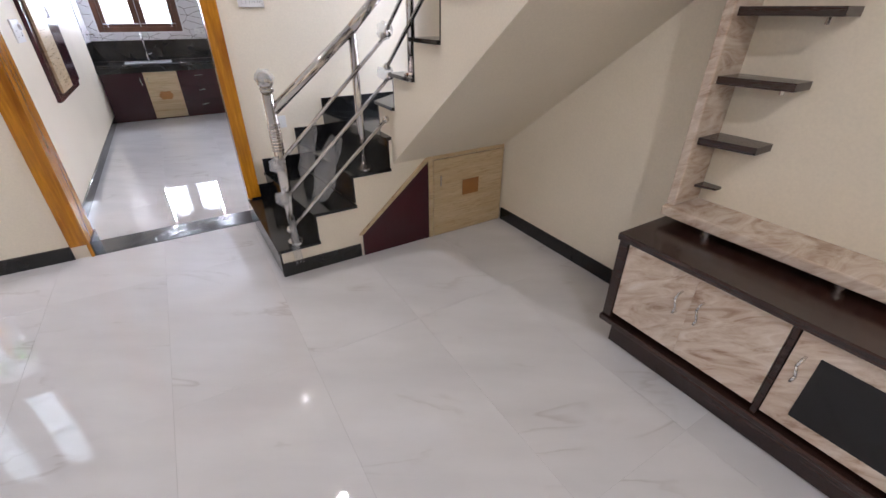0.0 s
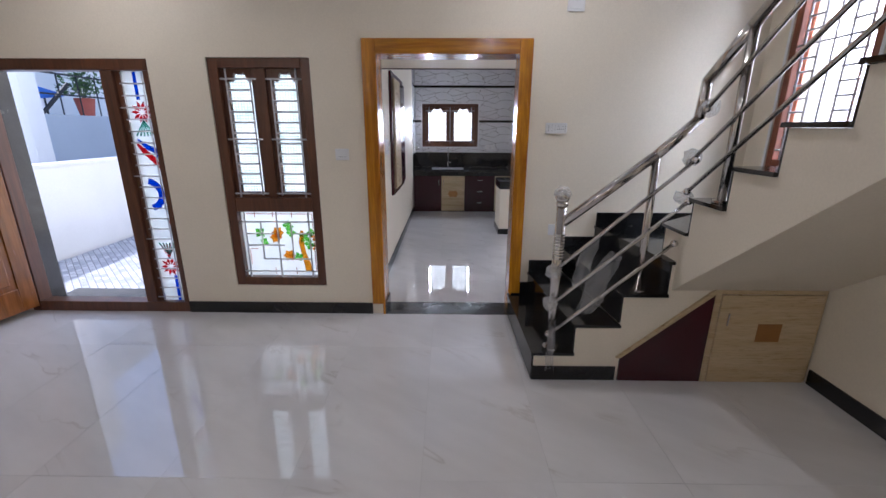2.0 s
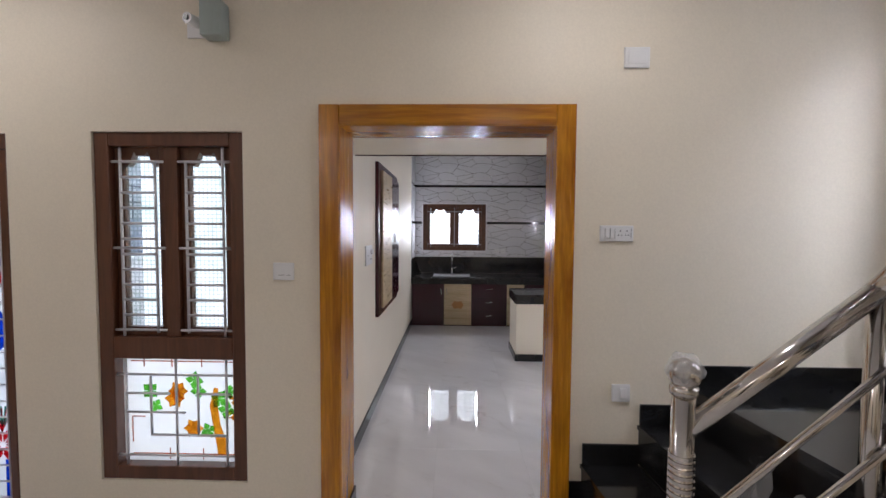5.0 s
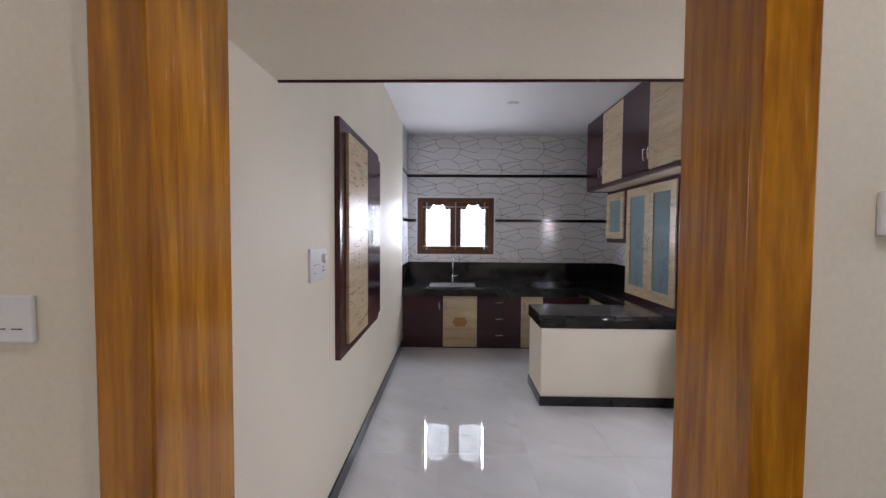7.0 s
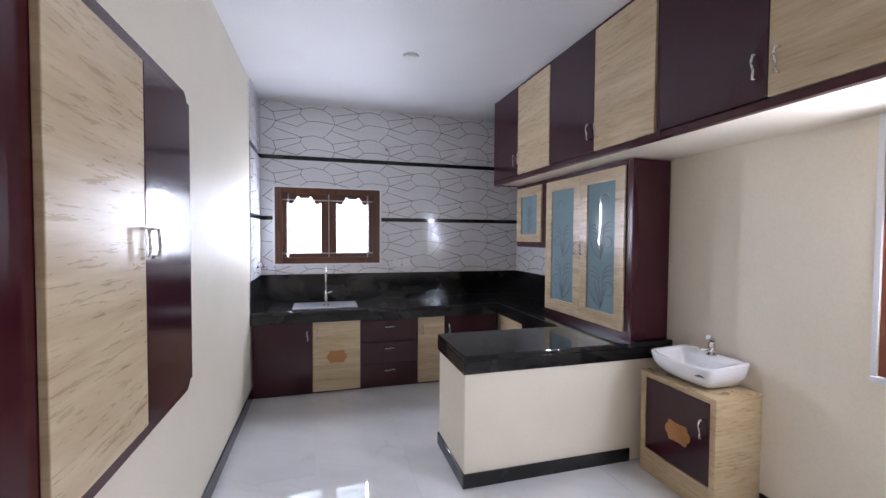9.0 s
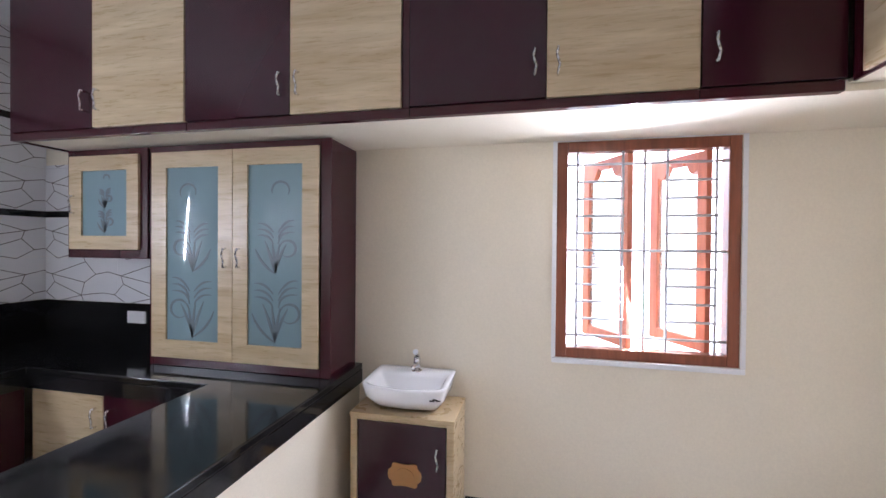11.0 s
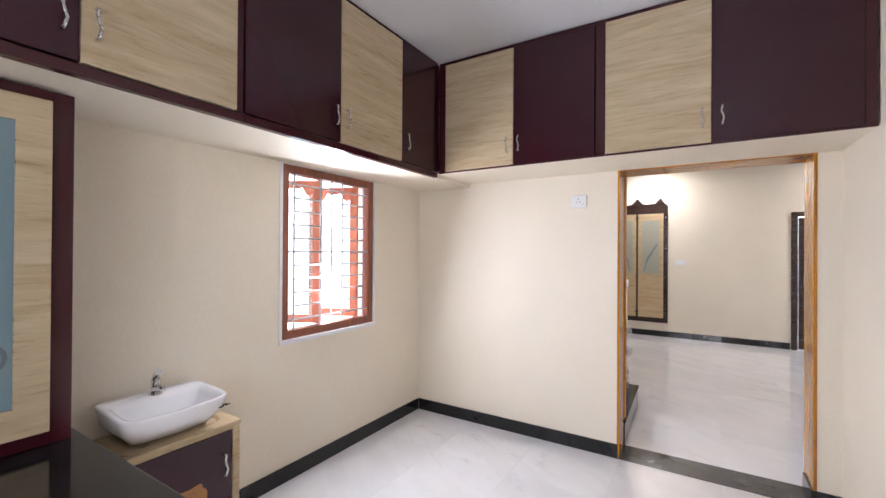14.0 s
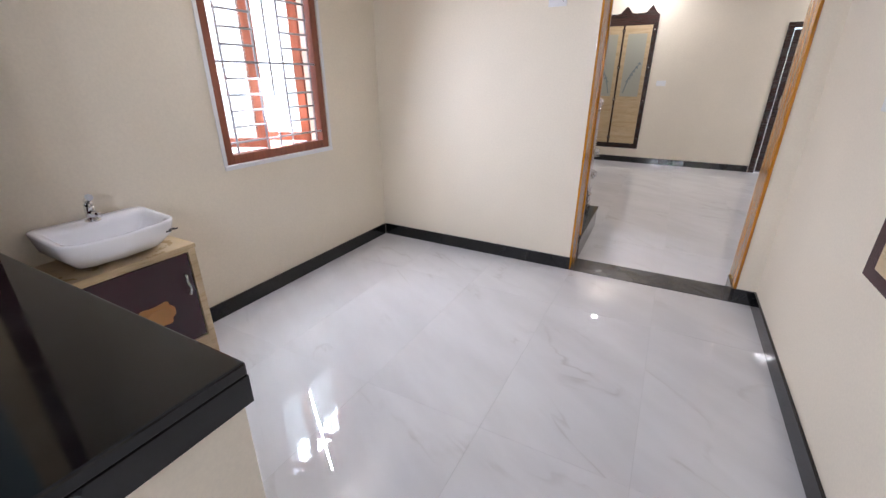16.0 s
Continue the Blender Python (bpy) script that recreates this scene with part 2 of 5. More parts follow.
OAK = wood("pale_oak_laminate", (0.46, 0.34, 0.19), (0.68, 0.56, 0.37), (1.3, 1.3, 15), 0.3, 0.0, 0.7, 0.05, 0.04)
OAKV = wood("pale_oak_laminate_fine", (0.50, 0.36, 0.19), (0.62, 0.49, 0.30), (2, 2, 20), 0.3, 0.15, 0.5)
WENGE = wood("dark_wenge_laminate", (0.022, 0.010, 0.008), (0.045, 0.02, 0.015), (2, 2, 30), 0.22, 0.25)
MARBLE = marble_laminate()
STEEL = plain("brushed_stainless_steel", (0.62, 0.59, 0.56), 0.16, 1.0)
DULLSTEEL = plain("dull_sink_steel", (0.30, 0.30, 0.31), 0.42, 1.0)
CHROME = plain("bright_chrome", (0.75, 0.75, 0.75), 0.08, 1.0)
GRILL = plain("silver_painted_iron", (0.58, 0.57, 0.60), 0.35, 0.2)
PLASTIC = plain("white_switch_plastic", (0.78, 0.78, 0.78), 0.3, 0, 0.2, 0.02)
GREYPL = plain("grey_green_box_plastic", (0.36, 0.42, 0.40), 0.4)
BLACKGL = plain("black_glass", (0.004, 0.004, 0.005), 0.06)
BLACK = plain("black_plastic", (0.01, 0.01, 0.01), 0.3)
PORCELAIN = plain("white_porcelain", (0.85, 0.85, 0.87), 0.07, 0, 0.5, 0.01)
TAN = plain("tan_carved_wood", (0.42, 0.20, 0.06), 0.4)
TAPEC = plain("brown_tape", (0.30, 0.13, 0.03), 0.35)
WALLTILE = wall_tile_material()
TILEINK = plain("grey_brown_tile_print", (0.13, 0.11, 0.10), 0.12)
PANE = window_glass("obscured_window_glass")
MILKY = window_glass("milky_painted_glass", 0.45)
HALLGLASS = frosted("olive_grey_frosted_glass", (0.42, 0.42, 0.35), 0.15, 0.06, 20)
CABGLASS = frosted("blue_grey_frosted_glass", (0.26, 0.37, 0.41), 0.15, 0.02, 20)
ETCH = plain("etched_line_grey", (0.15, 0.19, 0.21), 0.4)
GLASSRED = stained("red_glass_paint", (0.85, 0.06, 0.10))
GLASSBLUE = stained("blue_glass_paint", (0.05, 0.22, 0.85))
GLASSORANGE = stained("orange_glass_paint", (1.0, 0.58, 0.08))
GLASSGREEN = stained("green_glass_paint", (0.36, 0.82, 0.20))
GLASSTEAL = stained("teal_glass_paint", (0.30, 0.62, 0.55))
PAVER = paver_material()
LEAF = plain("green_leaf", (0.05, 0.11, 0.03), 0.5, vary=0.4)
TERRA = plain("terracotta_pot", (0.40, 0.10, 0.07), 0.7)
TARP = plain("blue_tarpaulin", (0.03, 0.14, 0.55), 0.5)
IRON = plain("dark_iron", (0.03, 0.03, 0.035), 0.5, 0.5)


def film_material():
    m, n, l, b = shader("thin_plastic_film")
    b.inputs["Base Color"].default_value = (0.85, 0.87, 0.9, 1)
    b.inputs["Roughness"].default_value, b.inputs["Alpha"].default_value = 0.15, 0.28
    v = coords(n, l, (1, 1, 1))
    bump(n, l, b, noise_tex(n, l, v, 35, 3, 0.6, 1.0), 0.6, 0.01)
    return m


FILM = film_material()

# ---- mesh helpers ----
ORIGIN = {}


def thing(name, at, label="", category="", group="", kind=""):
    """An Empty at a thing's base, which parents its parts."""
    ob = new(name)
    ob.location = at
    ob.empty_display_size = 0.1
    ORIGIN[ob] = Vector(at)
    return tagged(ob, label, category, group, kind)


def part(name, bm, material, parent=None, label="", smooth=False):
    """One mesh object out of a bmesh in world coordinates, under a thing or a part."""
    me = bpy.data.meshes.new(name)
    org = ORIGIN.get(parent, Vector((0, 0, 0)))
    bmesh.ops.translate(bm, verts=bm.verts, vec=-org)
    bmesh.ops.recalc_face_normals(bm, faces=bm.faces)
    if smooth:
        for f in bm.faces:
            f.smooth = True
    bm.to_mesh(me)
    bm.free()
    me.materials.append(material)
    ob = new(name, me)
    ob.parent = parent
    ORIGIN[ob] = org
    return tagged(ob, label)


def again(ob, name, parent, m, label=""):
    """A further object on the mesh of ob, at the world pose m."""
    o = new(name, ob.data)
    o.parent = parent
    o.matrix_basis = Matrix.Translation(-ORIGIN.get(parent, Vector((0, 0, 0)))) @ m
    ORIGIN[o] = ORIGIN.get(parent, Vector((0, 0, 0)))
    return tagged(o, label)


def add_box(bm, x0, x1, y0, y1, z0, z1, bevel=0.0):
    m = Matrix.Translation(((x0 + x1) / 2, (y0 + y1) / 2, (z0 + z1) / 2)) @ Matrix.Diagonal((abs(x1 - x0), abs(y1 - y0), abs(z1 - z0), 1))
    vs = bmesh.ops.create_cube(bm, size=1.0, matrix=m)["verts"]
    if bevel > 0:
        es = list({e for v in vs for e in v.link_edges})
        bmesh.ops.bevel(bm, geom=es, offset=bevel, segments=2, affect="EDGES", profile=0.5)
    return bm


def box(x0, x1, y0, y1, z0, z1, bevel=0.0):
    return add_box(bmesh.new(), x0, x1, y0, y1, z0, z1, bevel)


def add_tube(bm, a, b, r, seg=12, r2=None):
    a, b = Vector(a), Vector(b)
    d = b - a
    m = Matrix.Translation((a + b) / 2) @ d.to_track_quat("Z", "Y").to_matrix().to_4x4()
    bmesh.ops.create_cone(bm, cap_ends=True, segments=seg, radius1=r, radius2=r if r2 is None else r2, depth=d.length, matrix=m)
    return bm


def tube(points, r, seg=12):
    """A pipe along points, with rounded joints."""
    bm = bmesh.new()
    for a, b in zip(points, points[1:]):
        add_tube(bm, a, b, r, seg)
    for p in points[1:-1]:
        add_ball(bm, p, r * 1.002, seg)
    return bm


def add_ball(bm, c, r, seg=12):
    bmesh.ops.create_uvsphere(bm, u_segments=seg, v_segments=max(6, seg // 2 + 2), radius=r, matrix=Matrix.Translation(c))
    return bm


def add_prism(bm, pts, axis, a, b):
    """The polygon pts, in the two other axes, drawn out along axis from a to b."""
    def at(p, h):
        return {"x": (h, p[0], p[1]), "y": (p[0], h, p[1]), "z": (p[0], p[1], h)}[axis]
    lo, hi = [bm.verts.new(at(p, a)) for p in pts], [bm.verts.new(at(p, b)) for p in pts]
    bm.faces.new(lo[::-1])
    bm.faces.new(hi)
    for i in range(len(pts)):
        j = (i + 1) % len(pts)
        bm.faces.new((lo[i], lo[j], hi[j], hi[i]))
    return bm


def prism(pts, axis, a, b):
    return add_prism(bmesh.new(), pts, axis, a, b)


def pierced(axis, u0, u1, z0, z1, d0, d1, holes):
    """A wall along x or y from u0 to u1, d0 to d1 thick, with openings (u0, u1, z0, z1) through it."""
    bm = bmesh.new()
    us = sorted({u0, u1, *(v for h in holes for v in h[:2])})
    zs = sorted({z0, z1, *(v for h in holes for v in h[2:])})
    for a, b in zip(us, us[1:]):
        for c, d in zip(zs, zs[1:]):
            if not any(h[0] <= a and b <= h[1] and h[2] <= c and d <= h[3] for h in holes):
                add_box(bm, *((a, b, d0, d1) if axis == "x" else (d0, d1, a, b)), c, d)
    bmesh.ops.remove_doubles(bm, verts=bm.verts, dist=1e-5)
    return bm


def structure(name, bm, material, label, category=""):
    return tagged(part(name, bm, material), label, category, kind="structure")


# ---- the large structure ----
YL, YK, XR, XK, YB, YF, XW = 3.37, 3.60, 2.04, -0.91, 8.62, -1.45, -4.60
ZL, ZK = 2.95, 2.90
T = 0.23
structure("wall_partition", pierced("x", XW - T, XR, 0, ZL, YL, YK, [(-3.88, -2.49, 0, 2.035), (-2.05, -1.28, 0.25, 2.045), (-0.80, 0.29, 0, 2.08)]),
          CREAM, "cream painted plaster wall with doorway and window", "wall")
structure("wall_right", pierced("y", YF, YB, 0, ZL, XR, XR + T, [(2.50, 3.15, 1.29, 2.86), (4.25, 5.115, 0.907, 2.04)]),
          CREAM, "cream painted plaster wall with two windows", "wall")
structure("wall_far", pierced("x", XW - T, XR + T, 0, ZL, YF - T, YF, [(-2.45, -1.49, 0, 2.07)]), CREAM, "cream painted plaster wall behind the hall", "wall")
structure("wall_left", box(XW - T, XW, YF, YL, 0, ZL), CREAM, "cream painted plaster wall of the hall", "wall")
structure("wall_kitchen_left", box(XK - T, XK, YK, YB, 0, ZL), CREAM, "cream painted plaster kitchen wall", "wall")
structure("wall_kitchen_back", pierced("x", XK - T, XR + T, 0, ZL, YB, YB + T, [(-0.765, 0.335, 1.20, 2.01)]), CREAM, "kitchen back wall with a window", "wall")
cl = bmesh.new()
for x0, x1, y0, y1 in ((XW - T, 1.10, YF - T, YK), (1.10, XR + T, 1.9, YK), (1.10, XR + T, YF - T, -0.4)):
    add_box(cl, x0, x1, y0, y1, ZL, ZL + 0.15)
structure("ceiling_hall", cl, WHITE, "white painted hall ceiling", "ceiling")
structure("ceiling_kitchen", box(XK - T, XR + T, YK, YB + T, ZK, ZK + 0.2), WHITE, "white painted kitchen ceiling", "ceiling")
up = bmesh.new()
for b in ((1.0, 1.1, -0.5, 2.0, 3.1, 5.6), (XR, XR + T, -0.5, 2.0, 2.95, 5.6), (1.1, XR, 1.9, 2.0, 3.1, 5.6), (1.1, XR, -0.5, -0.4, 3.1, 5.6), (1.0, XR + T, -0.5, 2.0, 5.6, 5.75)):
    add_box(up, *b)
structure("wall_stairwell", up, CREAM, "plain cream walls closing the stairwell", "wall")


def tiled_floor(name, x0, x1, y0, y1, ox, oy, label):
    """A bed with polished 1.2 by 0.6 m tiles laid on it, thin joints between them."""
    base = structure(name, box(x0, x1, y0, y1, -0.15, -0.0015), GROUT, label, "floor")
    w, d, g = 1.2, 0.6, 0.0007
    whole, lay = None, random.Random(11)
    for i in range(int((x0 - ox) // d), int((x1 - ox) // d) + 1):
        for j in range(int((y0 - oy) // w), int((y1 - oy) // w) + 1):
            a, b, c, e = max(x0, ox + i * d + g), min(x1, ox + (i + 1) * d - g), max(y0, oy + j * w + g), min(y1, oy + (j + 1) * w - g)
            if b - a < 0.02 or e - c < 0.02:
                continue
            full = abs(b - a - d) < 0.01 and abs(e - c - w) < 0.01
            cx, cy = (a + b) / 2, (c + e) / 2
            if full and whole:
                again(whole, "tile", base, Matrix.Translation((cx, cy, 0)) @ pose(0, 0, 0, lay.uniform(-0.1, 0.1), lay.uniform(-0.1, 0.1)))
                continue
            bm = box(a - cx, b - cx, c - cy, e - cy, -0.001, 0)
            ob = part("tile", bm, TILE, base)
            ob.location = (cx, cy, 0)
            whole = ob if full else whole
    return base


def skirting(name, x0, x1, y0, y1, z0=0.0, z1=0.1):
    """A strip of polished black granite, broken by a joint each 0.8 m."""
    ob = structure(name, box(x0, x1, y0, y1, z0, z1, 0.002), GRANITE, "polished black granite skirting along the wall", "skirting")
    return ob


S = 0.013
skirting("baseboard_hall_partition", -2.488, -0.892, YL - S, YL)
skirting("baseboard_hall_right", XR - S, XR, 0.98, 2.385)
skirting("baseboard_hall_far_a", -1.40, XR - S, YF, YF + S)
skirting("baseboard_hall_far_b", XW, -2.55, YF, YF + S)
skirting("baseboard_hall_left", XW, XW + S, YF + S, YL)
skirting("baseboard_kitchen_left", XK, XK + S, YK + S, 8.0)
skirting("baseboard_kitchen_right", XR - S, XR, YK + S, 5.59)
skirting("baseboard_kitchen_door_a", XK, -0.789, YK, YK + S)
skirting("baseboard_kitchen_door_b", 0.283, XR - S, YK, YK + S)
skirting("baseboard_peninsula_front", 0.515, 1.70, 6.207, 6.22, 0, 0.085)
skirting("baseboard_peninsula_end", 0.515, 0.528, 6.22, 6.78, 0, 0.085)
structure("door_sill", box(-0.80, 0.29, YL - 0.012, YK + 0.012, -0.01, 0.004, 0.002), THRESH, "dark grey granite threshold strip in the doorway", "threshold")


# ---- the wide doorway between hall and kitchen ----
door1 = thing("door_1", (-0.25, 3.48, 0), "varnished orange-brown teak frame round an open doorway", "door frame", kind="structure")
part("casing", box(-0.888, -0.788, YL - 0.032, YL - 0.001, 0.1, 2.17, 0.004), TEAK, door1)
part("casing", box(0.265, 0.36, YL - 0.032, YL - 0.001, 0.21, 2.17, 0.004), TEAK, door1)
part("casing", box(-0.787, 0.264, YL - 0.032, YL - 0.001, 2.07, 2.17, 0.004), TEAKH, door1)
part("jamb", box(-0.80, -0.783, YL - 0.028, YK + 0.004, 0.004, 2.08, 0.002), TEAK, door1)
part("jamb", box(0.275, 0.29, YL - 0.028, YK + 0.004, 0.004, 2.08, 0.002), TEAK, door1)
part("head", box(-0.783, 0.275, YL - 0.028, YK + 0.004, 2.066, 2.08, 0.002), TEAKH, door1)
part("plinth_block", box(-0.795, -0.772, YL + 0.0, YK + 0.008, 0.004, 0.10, 0.002), GRANITE, door1, "low block at the foot of the jamb")


# ---- windows ----
def bars_group(parent, axis, d, u0, u1, z0, z1, rows, uprights, r=0.006):
    """Level and upright iron bars of a window grill, each a part of its own."""
    def p(u, z):
        return (u, d, z) if axis == "x" else (d, u, z)
    for u, a, b in uprights:
        part("grill_bar", add_tube(bmesh.new(), p(u, a), p(u, b), r, 8), GRILL, parent, smooth=True)
    for z, a, b in rows:
        part("grill_bar", add_tube(bmesh.new(), p(a, z), p(b, z), r, 8), GRILL, parent, smooth=True)


def arched_sash(axis, d0, d1, u0, u1, z0, z1, w=0.065, lobe=0.05):
    """A sash with a waved upper edge to its opening."""
    bm = bmesh.new()
    def bx(a, b, c, e):
        add_box(bm, *((a, b, d0, d1) if axis == "x" else (d0, d1, a, b)), c, e, 0.003)
    bx(u0, u0 + w, z0, z1)
    bx(u1 - w, u1, z0, z1)
    bx(u0 + w, u1 - w, z0, z0 + w)
    a, b = u0 + w, u1 - w
    pts = [(a, z1), (b, z1)]
    n = 16
    for i in range(n + 1):
        s = 1 - i / n
        k = abs(2 * s - 1)
        drop = lobe * (0.25 + 1.5 * max(0, k - 0.35)) + lobe * 0.35 * math.cos(k * 9) * (k > 0.35)
        pts.append((a + (b - a) * s, z1 - w - drop + 0.02))
    add_prism(bm, pts, "y" if axis == "x" else "x", d0, d1)
    return bm


def window_living():
    """Two tall sashes above, a painted glass panel below, behind an iron grill."""
    w = thing("window_1", (-1.665, 3.45, 0.25), "brown wooden window with arched sashes, iron grill and painted flower panel", "window", kind="structure")
    x0, x1, z0, z1, a, b = -2.05, -1.28, 0.25, 2.045, YL + 0.012, YL + 0.10
    for v in ((x0, x0 + 0.075, z0, z1), (x1 - 0.075, x1, z0, z1), (x0 + 0.075, x1 - 0.075, z0, z0 + 0.07), (x0 + 0.075, x1 - 0.075, z1 - 0.07, z1), (x0 + 0.075, x1 - 0.075, 0.887, 1.002)):
        part("window_frame", box(v[0], v[1], a, b, v[2], v[3], 0.006), BROWN, w)
    part("mullion", box(-1.70, -1.63, a + 0.012, b, 1.002, z1 - 0.07, 0.004), BROWN, w)
    for u0, u1 in ((-1.975, -1.70), (-1.63, -1.355)):
        s = part("sash", arched_sash("x", a + 0.04, b - 0.01, u0, u1, 1.002, z1 - 0.07, 0.045, 0.06), BROWN, w)
        part("pane", box(u0 + 0.03, u1 - 0.03, b - 0.03, b - 0.024, 1.03, 1.955), PANE, s, "bright obscured glass")
    part("pane", box(x0 + 0.06, x1 - 0.06, b - 0.03, b - 0.024, z0 + 0.05, 0.90), MILKY, w, "white glass panel painted with flowers")
    d = a + 0.02
    bars_group(w, "x", d, x0, x1, z0, z1,
               [(z, -1.985, -1.345) for z in (1.90, 1.46, 1.035)] + [(1.035 + 0.0787 * i, -1.93, -1.75) for i in range(1, 11)] + [(1.035 + 0.0787 * i, -1.59, -1.40) for i in range(1, 11)],
               [(u, 0.99, 1.985) for u in (-1.93, -1.665, -1.40)] + [(u, 1.02, 1.90) for u in (-1.75, -1.59)], 0.0068)
    bars_group(w, "x", d, x0, x1, z0, z1,
               [(z, -1.975, -1.355) for z in (0.80, 0.37)] + [(z, a0, b0) for z, a0, b0 in ((0.70, -1.93, -1.70), (0.60, -1.93, -1.62), (0.48, -1.80, -1.40), (0.70, -1.55, -1.38))],
               [(u, 0.32, 0.887) for u in (-1.93, -1.665, -1.40)] + [(u, 0.48, 0.80) for u in (-1.80, -1.55)], 0.0065)
    return w, b - 0.034


def petals(bm, cx, cz, y, n, r0, r1, wide, start=0.0, axis="x"):
    """Pointed petals round a centre, as thin flat blades."""
    for i in range(n):
        t = start + i * 2 * math.pi / n
        c, s = math.cos(t), math.sin(t)
        pts = [(cx + c * r0, cz + s * r0), (cx + c * (r0 + r1) / 2 - s * wide, cz + s * (r0 + r1) / 2 + c * wide),
               (cx + c * r1, cz + s * r1), (cx + c * (r0 + r1) / 2 + s * wide, cz + s * (r0 + r1) / 2 - c * wide)]
        add_prism(bm, pts, "y" if axis == "x" else "x", y, y - 0.0015 if axis == "x" else y)
    return bm


def ribbon(bm, pts, widths, axis, d0, d1):
    """A tapered flat stroke along points in the plane of a pane."""
    left, right = [], []
    for i, (u, z) in enumerate(pts):
        a, b = pts[max(0, i - 1)], pts[min(len(pts) - 1, i + 1)]
        dx, dz = b[0] - a[0], b[1] - a[1]
        k = math.hypot(dx, dz) or 1.0
        left.append((u - dz / k * widths[i], z + dx / k * widths[i]))
        right.append((u + dz / k * widths[i], z - dx / k * widths[i]))
    for i in range(len(pts) - 1):
        add_prism(bm, [left[i], left[i + 1], right[i + 1], right[i]], axis, d0, d1)
    return bm


def arc(cx, cz, r, a0, a1, n=12):
    return [(cx + r * math.cos(radians(a0 + (a1 - a0) * i / n)), cz + r * math.sin(radians(a0 + (a1 - a0) * i / n))) for i in range(n + 1)]


win1, face1 = window_living()
y0, y1 = face1, face1 + 0.002
bm = bmesh.new()
ribbon(bm, [(-1.475, 0.72), (-1.49, 0.62), (-1.475, 0.52), (-1.45, 0.42), (-1.44, 0.36)], [0.012, 0.022, 0.02, 0.028, 0.03], "y", y0, y1)
for cx, cz in ((-1.68, 0.70), (-1.60, 0.50), (-1.70, 0.66)):
    petals(bm, cx, cz, y1, 6, 0.0, 0.055, 0.022)
for cx, cz in ((-1.38, 0.66), (-1.385, 0.58)):
    petals(bm, cx, cz, y1, 3, 0.0, 0.035, 0.014, 0.5)
tagged(part("painted_motif", bm, GLASSORANGE, win1, "orange tree stem and flowers painted on glass"), kind="stuff")
bm = bmesh.new()
for p0, p1 in (((-1.93, 0.86), (-1.38, 0.86)), ((-1.38, 0.86), (-1.38, 0.36)), ((-1.93, 0.36), (-1.38, 0.36)), ((-1.93, 0.42), (-1.93, 0.56)), ((-1.93, 0.56), (-1.86, 0.56)),
               ((-1.86, 0.83), (-1.86, 0.89)), ((-1.71, 0.83), (-1.71, 0.89)), ((-1.55, 0.83), (-1.55, 0.89)), ((-1.73, 0.33), (-1.73, 0.39)), ((-1.55, 0.33), (-1.55, 0.39)), ((-1.44, 0.56), (-1.38, 0.56))):
    ribbon(bm, [p0, p1], [0.0028, 0.0028], "y", y0 + 0.0002, y1)
tagged(part("painted_border", bm, stained("dull_orange_line", (0.80, 0.36, 0.20)), win1, "thin orange lines painted round the glass"), kind="stuff")
bm = bmesh.new()
for cx, cz, r in ((-1.83, 0.70, 0.05), (-1.80, 0.62, 0.04), (-1.59, 0.76, 0.05), (-1.57, 0.70, 0.045), (-1.46, 0.66, 0.055), (-1.40, 0.70, 0.04), (-1.52, 0.49, 0.045), (-1.42, 0.60, 0.05)):
    petals(bm, cx, cz, y1 - 0.0004, 4, 0.0, r, r * 0.42, cx * 9)
tagged(part("painted_motif", bm, GLASSGREEN, win1, "green leaves painted on glass"), kind="stuff")


def window_kitchen_back():
    w = thing("window_2", (-0.215, 8.70, 1.20), "brown wooden kitchen window with two arched frosted sashes and grill", "window", kind="structure")
    x0, x1, z0, z1, a, b = -0.765, 0.335, 1.20, 2.01, YB - 0.02, YB + 0.08
    for v in ((x0, x0 + 0.075, z0, z1), (x1 - 0.075, x1, z0, z1), (x0 + 0.075, x1 - 0.075, z0, z0 + 0.065), (x0 + 0.075, x1 - 0.075, z1 - 0.065, z1)):
        part("window_frame", box(v[0], v[1], a, b, v[2], v[3], 0.006), BROWN, w)
    part("mullion", box(-0.25, -0.18, a + 0.01, b, z0 + 0.065, z1 - 0.065, 0.004), BROWN, w)
    for u0, u1 in ((-0.69, -0.25), (-0.18, 0.26)):
        s = part("sash", arched_sash("x", a + 0.03, b - 0.01, u0, u1, z0 + 0.065, z1 - 0.065, 0.045, 0.07), BROWN, w)
        part("pane", box(u0 + 0.03, u1 - 0.03, b - 0.03, b - 0.024, z0 + 0.09, z1 - 0.10), PANE, s, "bright obscured glass")
    bars_group(w, "x", a + 0.014, x0, x1, z0, z1, [(z, x0 + 0.04, x1 - 0.04) for z in (1.31, 1.88)] + [(1.31 + 0.081 * i, u - 0.16, u + 0.16) for i in range(1, 7) for u in (-0.47, 0.04)],
               [(u, z0 + 0.04, z1 - 0.04) for u in (-0.63, -0.215, 0.20)], 0.0065)
    # outward white rim of plaster round the frame
    part("rim", pierced("x", x0 - 0.02, x1 + 0.02, z0 - 0.02, z1 + 0.02, YB - 0.012, YB - 0.007, [(x0, x1, z0, z1)]), WHITE, w, "white plaster rim")


window_kitchen_back()


